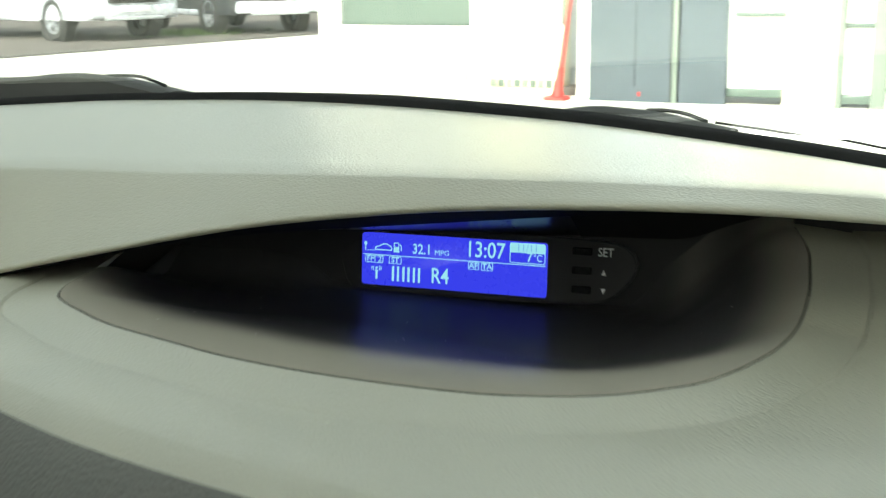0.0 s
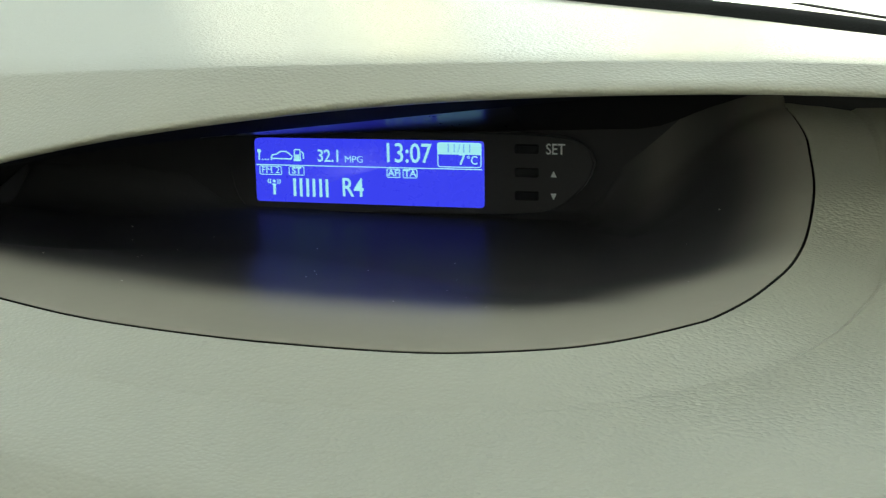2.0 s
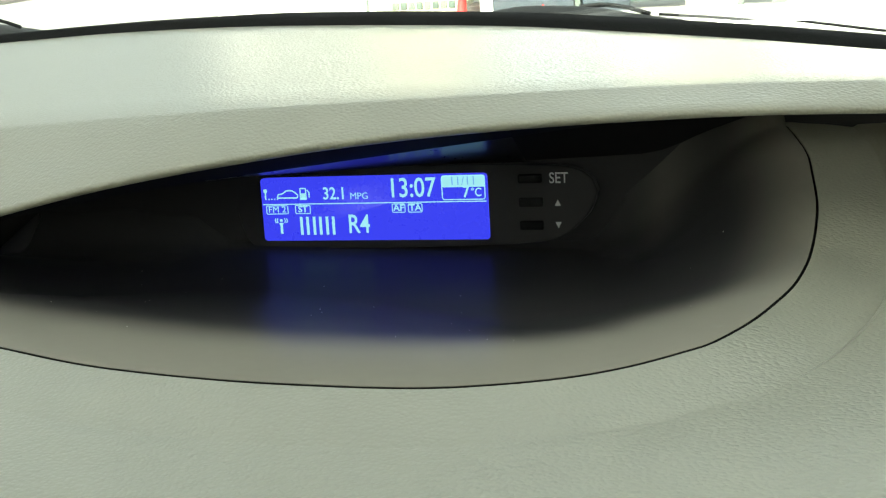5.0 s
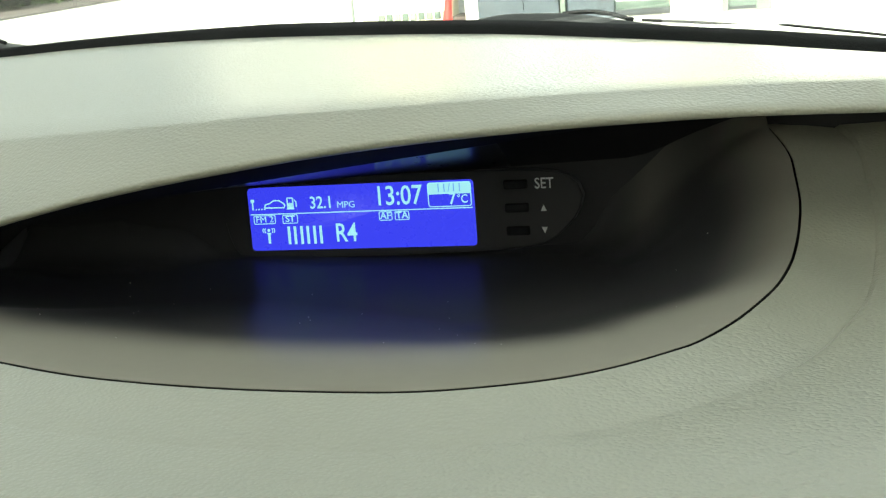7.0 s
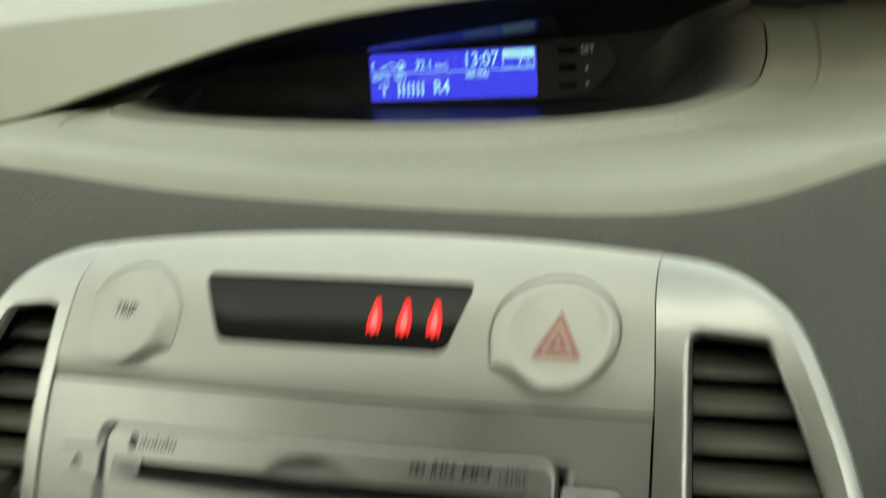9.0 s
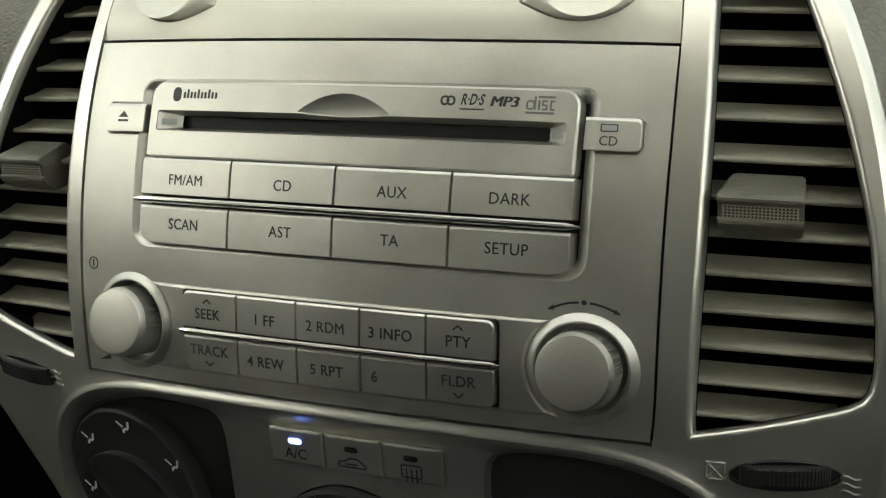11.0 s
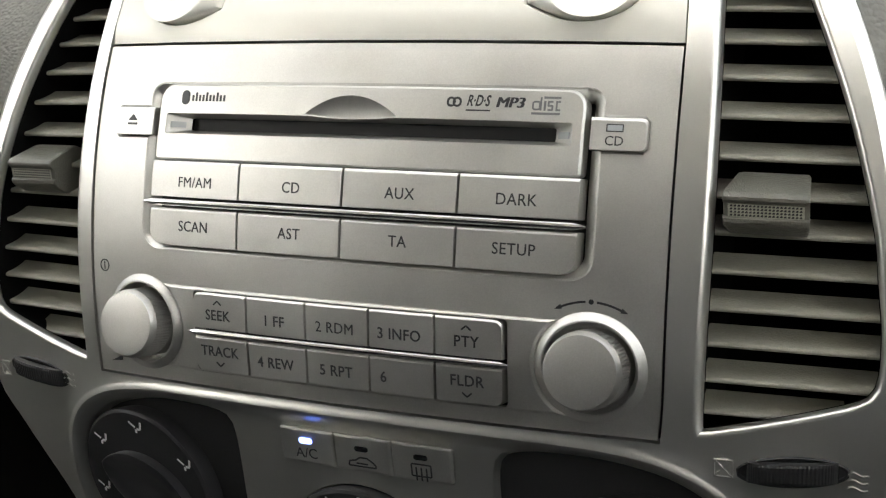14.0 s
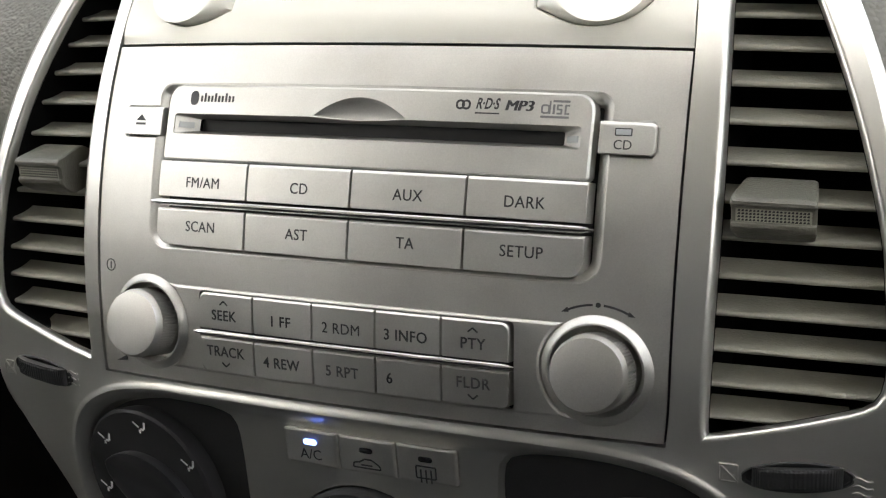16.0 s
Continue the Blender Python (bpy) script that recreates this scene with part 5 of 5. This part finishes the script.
for k in range(3):
    bm = bmesh.new()
    rad = [0.0003] * 4
    if k == 0:
        rad[1] = rad[2] = 0.0010
    if k == 2:
        rad[0] = rad[3] = 0.0010
    plate(bm, lambda i: rrect((KX[k] + KX[k + 1]) / 2, -0.0709, KX[k + 1] - KX[k] - 0.0004, 0.0112, rad, 4, i), [(0.0, -0.006), (0.0, -0.0025), (0.0003, -0.0021), (0.0008, -0.0019)])
    ob = part("key", bm, SILVER, heater, "silver key", 10)
    cxk = (KX[k] + KX[k + 1]) / 2 - 0.0002
    bm = bmesh.new()
    plate(bm, lambda i: rrect(cxk, -0.0692, 0.0044, 0.0017, 0.0008, 3, i), [(0.0, -0.0022), (0.0, -0.00175), (0.0003, -0.0016)])
    part("key_lamp", bm, LED_BLUE if k == 0 else BLACK_GLOSS, ob, "lit blue lamp" if k == 0 else "dark lamp")
    if k == 0:
        print_on("lettering", "A/C", cxk, -0.0732, 0.0046, -0.0019, ob, wide=1.0)
    elif k == 1:
        ln = [(cxk - 0.0045, -0.0747), (cxk - 0.0042, -0.0733), (cxk - 0.0022, -0.0729), (cxk - 0.0006, -0.0719), (cxk + 0.0016, -0.0719), (cxk + 0.0036, -0.0731), (cxk + 0.0044, -0.0739), (cxk + 0.0044, -0.0747)]
        part("recirculation_mark", flat_shapes([bar(*a, *b, 0.0005) for a, b in zip(ln, ln[1:] + ln[:1])] + [bar(cxk - 0.0020, -0.0738, cxk + 0.0018, -0.0738, 0.0005)], -0.0019), INK, ob)
    else:
        part("rear_screen_mark", flat_shapes(ring(cxk, -0.0732, 0.0066, 0.0042, 0.0006, 0.0005) + [bar(cxk + d, -0.0765, cxk + d, -0.0723, 0.0005) for d in (-0.0016, 0.0, 0.0016)], -0.0019), INK, ob)

# ---- the car's shell round the cabin ----
bm = bmesh.new()
loft(bm, [[(-0.66, -0.30, 1.47), (0.66, -0.30, 1.47), (0.66, -2.2, 1.47), (-0.66, -2.2, 1.47)], [(-0.68, -0.33, 1.51), (0.68, -0.33, 1.51), (0.68, -2.25, 1.50), (-0.68, -2.25, 1.50)]], True, True, True)
solid("roof_lining", bm, ROOF_CLOTH, "pale grey cloth roof lining of the cabin", "roof lining", kind="structure")
for s in (-1, 1):
    bm = bmesh.new()
    # unseen panels; their unequal heights are set to trim the side light
    box(bm, s * 0.72 - 0.03, s * 0.72 + 0.03, -2.2, 0.62, 0.30, 1.10 if s < 0 else 1.05, 0.01)
    solid("car_door_panel", bm, CHARCOAL, "charcoal plastic inner door panel", "door panel", kind="structure")
    bm = bmesh.new()
    tube(bm, [(s * 0.74, 0.60, 0.95), (s * 0.70, 0.17, 1.21), (s * 0.66, -0.30, 1.47)], 0.04, 8)
    solid("windscreen_pillar", bm, ROOF_CLOTH, "grey windscreen pillar", "pillar", kind="structure")
    bm = bmesh.new()
    tube(bm, [(s * 0.72, -0.95, 0.93), (s * 0.67, -1.0, 1.48)], 0.06, 8)
    solid("door_pillar", bm, ROOF_CLOTH, "grey door pillar", "pillar", kind="structure")
# added unseen partition that blocks low rear light; stands in for the seats
bm = bmesh.new()
box(bm, -0.72, 0.72, -0.98, -0.82, 0.30, 1.38, 0.03)
solid("rear_light_block", bm, SEAT_CLOTH, "unseen dark cloth partition that blocks light from the rear", "wall", kind="structure")
bm = bmesh.new()
box(bm, -0.72, 0.72, -2.2, 0.70, 0.26, 0.30, 0.005)
solid("cabin_floor", bm, SEAT_CLOTH, "dark carpet cabin floor", "floor", kind="structure")
# bulkhead below the windscreen, out of sight
bm = bmesh.new()
box(bm, -0.80, 0.80, 0.585, 0.62, 0.30, 0.93, 0.005)
solid("bulkhead", bm, RUBBER, "black bulkhead ahead of the dashboard", "bulkhead", kind="structure")

# windscreen
bm = bmesh.new()
rows_ = []
for k in range(9):
    v = k / 8
    rows_.append([(x * (1 - 0.10 * v), 0.590 - 0.87 * v - 0.03 * (x / 0.75) ** 2 * (1 - 0.3 * v), 1.045 + 0.43 * v - 0.02 * (x / 0.75) ** 2) for x in np.linspace(-0.74, 0.74, 17)])
loft(bm, rows_, False)
bmesh.ops.recalc_face_normals(bm, faces=bm.faces)
bmesh.ops.solidify(bm, geom=bm.faces[:], thickness=0.004)
ws = solid("windscreen", bm, GLASS, "clear curved windscreen glass", "windscreen", kind="structure", angle=80)
ws.visible_shadow = False

# wipers on the scuttle: a humped cowl, the arched arm and the blade
def wiper(label, cowl_x, cowl_z, arm, blade):
    x0 = cowl_x[len(cowl_x) // 2]
    t = thing("windscreen_wiper", label, "wiper", CAR @ Matrix.Translation((x0, 0, 0)), group="wipers")
    bm = bmesh.new()
    loops = []
    for x in np.linspace(cowl_x[0], cowl_x[-1], 40):
        zt = sum(interp(x + d, cowl_x, cowl_z) for d in (-0.006, 0.0, 0.006)) / 3
        loops.append([(x - x0, 0.598, zt - 0.03), (x - x0, 0.601, zt - 0.003), (x - x0, 0.606, zt - 0.0006), (x - x0, 0.612, zt), (x - x0, 0.64, zt - 0.003), (x - x0, 0.66, zt - 0.03)])
    loft(bm, loops, False)
    part("cowl", bm, COWL, t, "dark grey humped cowl", 50)
    for name, path, r in (("arm", arm, 0.0013), ("blade", blade, 0.0008)):
        if path:
            bm = bmesh.new()
            tube(bm, [(x - x0, y, z) for x, y, z in curve_through(path, 16)], r, 8)
            part(name, bm, BLACK_GLOSS, t, "black " + name)
    return t


wiper("dark grey wiper cowl with a short arched arm", (-0.100, -0.094, -0.083, -0.071, -0.048, -0.0335, -0.022, -0.010, 0.004, 0.016), (1.0525, 1.0543, 1.0558, 1.0570, 1.0557, 1.0545, 1.0525, 1.0497, 1.0475, 1.0450),
      [(-0.040, 0.615, 1.0545), (-0.026, 0.615, 1.0548), (-0.014, 0.615, 1.0530), (0.0, 0.615, 1.0485)], [(0.004, 0.62, 1.0478), (0.052, 0.62, 1.0425), (0.109, 0.62, 1.0332), (0.20, 0.62, 1.018)])
wiper("dark grey wiper cowl with an arched arm", (-0.75, -0.57, -0.535, -0.518, -0.49, -0.466, -0.450, -0.436, -0.420, -0.402), (1.0580, 1.0629, 1.0647, 1.0671, 1.0687, 1.0675, 1.0650, 1.0624, 1.0602, 1.0565),
      [(-0.466, 0.615, 1.0668), (-0.449, 0.615, 1.0672), (-0.436, 0.615, 1.0668), (-0.426, 0.615, 1.0646), (-0.412, 0.615, 1.0600)], None)

# ---- the forecourt ----
FRAME = Matrix.Identity(4)
bm = bmesh.new()
sheet(bm, [(-300, -300), (300, -300), (300, 300), (-300, 300)], [], 60, lambda x, y: Vector((x, y, 0.0)))
solid("ground", bm, CONCRETE, "pale sunlit concrete forecourt", "ground", kind="structure")
bm = bmesh.new()
sheet(bm, [(-60, 1.0), (-11.28, 12.52), (-10.62, 15.44), (-9.6, 19.4), (-9.0, 60), (-60, 60)], [], 4, lambda x, y: Vector((x, y, 0.012)))
solid("parking_ground", bm, SOIL, "dark bare ground under the parked cars", "ground", kind="structure")
rng = random.Random(4)
bm = bmesh.new()
for _ in range(1500):
    x, y = rng.gauss(-12.2, 0.45), rng.gauss(18.4, 0.5)
    a, hgt = rng.uniform(0, 6.28), rng.uniform(0.03, 0.10)
    d = Vector((math.cos(a), math.sin(a), 0)) * 0.008
    tip = Vector((x + rng.uniform(-0.03, 0.03), y + rng.uniform(-0.03, 0.03), hgt + 0.012))
    bm.faces.new([bm.verts.new(Vector((x, y, 0.012)) - d), bm.verts.new(Vector((x, y, 0.012)) + d), bm.verts.new(tip)])
GRASS = material("grass", (0.10, 0.16, 0.05), 0.8, vary=0.3)
solid("grass_tuft", bm, GRASS, "tuft of green grass between the parked cars", "grass", kind="stuff")


def boxes(name, mat, parent, dims, label="", bevel=0.006):
    bm = bmesh.new()
    box(bm, *dims, bevel)
    return part(name, bm, mat, parent, label)


WY = 9.9
# added unseen slab and wall: they hold back light above and behind the car
bm = bmesh.new()
box(bm, -2.3, 2.3, -4.5, -1.0, 2.45, 2.6, 0.02)
solid("sky_block_slab", bm, BLOCKER_GREY, "unseen grey slab that blocks the sky behind the car", "canopy", kind="structure")
bm = bmesh.new()
box(bm, -2.3, 2.3, -4.6, -4.5, 0.0, 2.6, 0.01)
solid("rear_block_wall", bm, BLOCKER_GREY, "unseen plain grey wall that blocks light from behind", "wall", kind="structure")
# white building with a window and a framed panel below it
shop = thing("white_building", "white rendered building with a grey-green window", "building")
boxes("wall", WHITE_WALL, shop, (-5.15, -4.93, WY, WY + 4, 0, 3.4), "white wall")
boxes("wall", WHITE_WALL, shop, (-4.93, -3.655, WY, WY + 4, 0, 0.615), "white wall below the window")
boxes("wall", WHITE_WALL, shop, (-4.93, -3.655, WY, WY + 4, 2.2, 3.4), "white wall above the window")
boxes("wall", WHITE_WALL, shop, (-3.655, -3.61, WY, WY + 4, 0, 3.4), "white wall")
win = boxes("window", WINDOW_DARK, shop, (-4.93, -3.655, WY + 0.06, WY + 0.10, 0.615, 2.2), "grey-green window pane", 0.002)
boxes("sill", WHITE_WALL, win, (-4.96, -3.63, WY - 0.03, WY + 0.06, 0.585, 0.615), "white sill", 0.004)
boxes("panel", WHITE_WALL, shop, (-4.99, -3.70, WY - 0.012, WY, 0.05, 0.385), "framed white panel", 0.004)
boxes("panel_edge", PALE_FRAME, shop, (-3.70, -3.675, WY - 0.02, WY + 0.001, 0.03, 0.41), "pale grey frame strip", 0.003)
boxes("roof", WHITE_WALL, shop, (-5.3, -3.5, WY - 0.15, WY + 4.1, 3.4, 3.6), "flat white roof edge", 0.01)
# cream return wall with a row of vent bricks
cream = thing("cream_wall", "cream painted wall with a row of pierced bricks at its foot", "wall")
boxes("wall", CREAM_WALL, cream, (-3.61, -2.90, WY + 0.35, WY + 0.6, 0, 3.4), "cream wall")
boxes("plinth", CREAM_WALL, cream, (-3.61, -2.90, WY + 0.20, WY + 0.35, 0, 0.05), "cream plinth")
for k in range(9):
    boxes("vent_brick", WINDOW_DARK if k % 2 else PALE_FRAME, cream, (-3.58 + k * 0.075, -3.525 + k * 0.075, WY + 0.33, WY + 0.352, 0.06, 0.125), "", 0.003)
boxes("pipe", PALE_FRAME, cream, (-2.91, -2.885, WY + 0.30, WY + 0.33, 0.62, 3.3), "thin pale downpipe", 0.004)
boxes("side_wall", WHITE_WALL, cream, (-2.72, -2.57, WY + 0.15, WY + 0.6, 0.0, 3.4), "white return")
boxes("niche", SOIL, cream, (-2.90, -2.57, WY + 0.30, WY + 0.62, 0.0, 0.07), "dark planted niche")
# red post
post = thing("red_marker_post", "tall thin orange-red marker cone on a flat base", "traffic cone", Matrix.Translation((-2.835, WY - 0.05, 0)))
bm = bmesh.new()
loft(bm, [[(r * math.cos(a) , r * math.sin(a), z) for a in (2 * math.pi * k / 24 for k in range(24))] for r, z in ((0.062, 0.02), (0.045, 0.07), (0.034, 0.16), (0.026, 0.30), (0.020, 0.60), (0.016, 0.95), (0.012, 1.0))], True, True, True)
for v in bm.verts:
    v.co.x += 0.13 * v.co.z
part("cone", bm, CONE_RED, post, "tapered red shaft")
bm = bmesh.new()
loft(bm, [[(x, y, z) for x, y in rrect(0, 0, 0.20, 0.20, 0.03)] for z in (0.0, 0.02, 0.025)], True, True, True)
part("base", bm, CONE_RED, post, "flat red base")
# steel double doors
steel = thing("steel_double_door", "blue-grey brushed steel double door of the building", "door")
boxes("leaf", STEEL, steel, (-2.56, -1.868, WY - 0.02, WY + 0.06, 0, 2.5), "steel leaf", 0.004)
boxes("leaf", STEEL, steel, (-1.80, -1.410, WY - 0.02, WY + 0.06, 0, 2.5), "steel leaf", 0.004)
boxes("mullion", PALE_FRAME, steel, (-1.850, -1.808, WY - 0.05, WY + 0.05, 0, 2.5), "pale mullion", 0.004)
boxes("mullion_shadow_gap", BLACK, steel, (-1.868, -1.850, WY - 0.015, WY + 0.05, 0, 2.5), "black gap", 0.001)
boxes("joint", BLACK, steel, (-2.170, -2.163, WY - 0.022, WY - 0.015, 0.12, 2.5), "dark joint", 0.001)
boxes("red_mark", CONE_RED, steel, (-2.135, -2.115, WY - 0.028, WY - 0.018, 0.045, 0.085), "small red mark", 0.003)
boxes("lintel", WHITE_WALL, steel, (-2.58, -1.39, WY, WY + 0.4, 2.5, 3.4), "white wall above")
# white kiosk wall to the other side, with a ledge, a skirting and framed doors
kiosk = thing("white_shopfront", "white shopfront with framed doors and grey ledges", "building")
boxes("wall", WHITE_WALL, kiosk, (-1.405, -0.97, WY + 0.05, WY + 0.3, 0.13, 3.4), "white wall")
boxes("ledge", WINDOW_DARK, kiosk, (-1.36, -0.965, WY + 0.02, WY + 0.06, 0.715, 0.745), "grey-green ledge", 0.004)
boxes("skirting", WINDOW_DARK, kiosk, (-1.405, -0.97, WY + 0.03, WY + 0.28, 0.06, 0.13), "grey skirting", 0.004)
boxes("wall", CREAM_WALL, kiosk, (-0.97, -0.545, WY + 0.10, WY + 0.3, 0.0, 3.4), "pale cream wall")
boxes("column", PALE_FRAME, kiosk, (-0.55, -0.500, WY - 0.02, WY + 0.2, 0.0, 3.4), "pale green column", 0.006)
boxes("door_panel", WHITE_WALL, kiosk, (-0.500, -0.285, WY + 0.06, WY + 0.12, 0.10, 0.635), "white lower door panel")
boxes("door_panel", WHITE_WALL, kiosk, (-0.500, -0.285, WY + 0.06, WY + 0.12, 0.665, 2.2), "white upper door panel")
boxes("rail", WINDOW_DARK, kiosk, (-0.500, -0.285, WY + 0.03, WY + 0.10, 0.635, 0.665), "grey door rail", 0.004)
boxes("threshold", WINDOW_DARK, kiosk, (-0.500, -0.285, WY + 0.02, WY + 0.12, 0.03, 0.10), "grey threshold", 0.004)
boxes("column", PALE_FRAME, kiosk, (-0.285, -0.17, WY - 0.02, WY + 0.2, 0.0, 3.4), "pale green column", 0.006)
boxes("wall", WHITE_WALL, kiosk, (-0.17, 5.0, WY + 0.05, WY + 0.3, 0.0, 3.4), "white wall")


# added unseen far belts, dark and green, behind the forecourt, only to tint reflections
bm = bmesh.new()
loft(bm, [[(x, -45 + 3 * math.sin(x * 0.2), 0.0), (x, -45.5, 0.7), (x, -46, 1.2 + 0.25 * math.sin(x * 0.7))] for x in np.linspace(-80, 80, 160)], False)
solid("backdrop", bm, SOIL, "added far dark belt that tints reflections", "hedge", kind="structure")
bm = bmesh.new()
loft(bm, [[(x, -60, 0.0), (x, -61, 2.4), (x, -63, 3.4 + 0.5 * math.sin(x * 0.45) + 0.3 * math.sin(x * 1.9))] for x in np.linspace(-80, 80, 160)], False)
solid("backdrop", bm, GRASS, "added far green belt that tints reflections", "trees", kind="structure")


# ---- parked cars ----
def parked_car(name, label, front, heading, paint, lower):
    """A tall car: x ahead from the front axle, y to its left."""
    a = math.atan2(heading[1], heading[0])
    t = thing(name, label, "car", Matrix.Translation((*front, 0.012)) @ Matrix.Rotation(a, 4, "Z"))
    bm = bmesh.new()
    prof = [(0.86, 0.34), (0.90, 0.52), (0.88, 0.78), (0.80, 0.98), (0.30, 1.06), (-0.35, 1.12), (-1.05, 1.66), (-2.6, 1.70), (-3.3, 1.15), (-3.4, 0.6), (-3.35, 0.34)]
    loops = []
    for y, sc in ((-0.90, 0.94), (-0.88, 0.98), (-0.80, 1.0), (0.0, 1.01), (0.80, 1.0), (0.88, 0.98), (0.90, 0.94)):
        loops.append([(-1.2 + (x + 1.2) * (1 if abs(y) < 0.85 else 0.985) + (0.10 * (1 - (y / 0.9) ** 2) if x > 0.5 else 0), y * (1 if z < 1.1 else 0.85), 0.34 + (z - 0.34) * sc) for x, z in prof])
    loft(bm, loops, True, True, True)
    part("body", bm, paint, t, "car body", 30)
    for s in (-1, 1):
        boxes("headlight", LENS, t, (0.70, 0.90, s * 0.72 - 0.14, s * 0.72 + 0.14, 0.72, 0.90), "clear headlight", 0.04)
        boxes("fog_lamp", LENS, t, (0.86, 0.935, s * 0.62 - 0.06, s * 0.62 + 0.06, 0.42, 0.50), "round fog lamp", 0.02)
        boxes("side_window", CAR_GLASS, t, (-2.6, -0.75, s * 0.885 - 0.03, s * 0.885 + 0.005, 1.14, 1.48), "tinted side window", 0.01)
        bm = bmesh.new()
        loft(bm, [[(r * math.cos(q), s * y, 0.345 + r * math.sin(q)) for q in (2 * math.pi * k / 40 for k in range(40))] for r, y in ((0.40, 0.70), (0.42, 0.903), (0.40, 0.906), (0.385, 0.86))], True, False, True)
        part("arch", bm, TYRE, t, "dark wheel arch")
    boxes("bumper", lower, t, (0.78, 1.02, -0.80, 0.80, 0.36, 0.58), "front bumper", 0.05)
    boxes("grille", BLACK, t, (0.90, 1.035, -0.45, 0.45, 0.60, 0.76), "dark grille", 0.02)
    boxes("skid_plate", LENS, t, (0.80, 1.035, -0.55, 0.55, 0.33, 0.39), "pale skid plate", 0.02)
    boxes("number_plate", INK_WHITE, t, (1.02, 1.045, -0.26, 0.26, 0.46, 0.56), "blank pale plate", 0.004)
    boxes("sill", lower, t, (-2.4, -0.45, -0.91, 0.91, 0.30, 0.42), "lower sill", 0.03)
    for x in (0.0, -2.55):
        for s in (-1, 1):
            wheel = new("wheel")
            wheel.parent = t
            wheel.location = (x, s * 0.80, 0.345)
            bm = bmesh.new()
            loft(bm, [[(r * math.cos(q), y * s, r * math.sin(q)) for q in (2 * math.pi * k / 40 for k in range(40))] for r, y in ((0.23, -0.09), (0.31, -0.11), (0.345, -0.08), (0.345, 0.07), (0.31, 0.115), (0.24, 0.11), (0.23, 0.06))])
            part("tyre", bm, TYRE, wheel, "black tyre")
            bm = bmesh.new()
            loft(bm, [[(r * math.cos(q), y * s, r * math.sin(q)) for q in (2 * math.pi * k / 40 for k in range(40))] for r, y in ((0.235, 0.06), (0.235, 0.10), (0.215, 0.105), (0.20, 0.05), (0.05, 0.03))], True, False, True)
            for k in range(5):
                q = 2 * math.pi * k / 5
                u, w = Vector((math.cos(q), 0, math.sin(q))), Vector((-math.sin(q), 0, math.cos(q)))
                loft(bm, [[u * r + w * (f * wd) + Vector((0, s * yy, 0)) for f, yy in ((-1, 0.05), (-0.7, 0.098), (0.7, 0.098), (1, 0.05))] for r, wd in ((0.03, 0.035), (0.12, 0.025), (0.22, 0.04))], True, True, True)
            part("rim", bm, ALLOY, wheel, "alloy rim")
    return t


parked_car("parked_car", "silver tall car parked on bare ground, front on", (-12.72, 16.6), (0.93, -0.36), CAR_SILVER, CAR_SILVER)
parked_car("parked_car", "black tall car with silver bumper parked on bare ground", (-11.24, 19.05), (0.83, -0.55), CAR_DARK, CAR_SILVER)
parked_car("parked_car", "pale car parked at the edge of the row", (-15.9, 15.6), (0.93, -0.36), CAR_SILVER, CAR_SILVER)
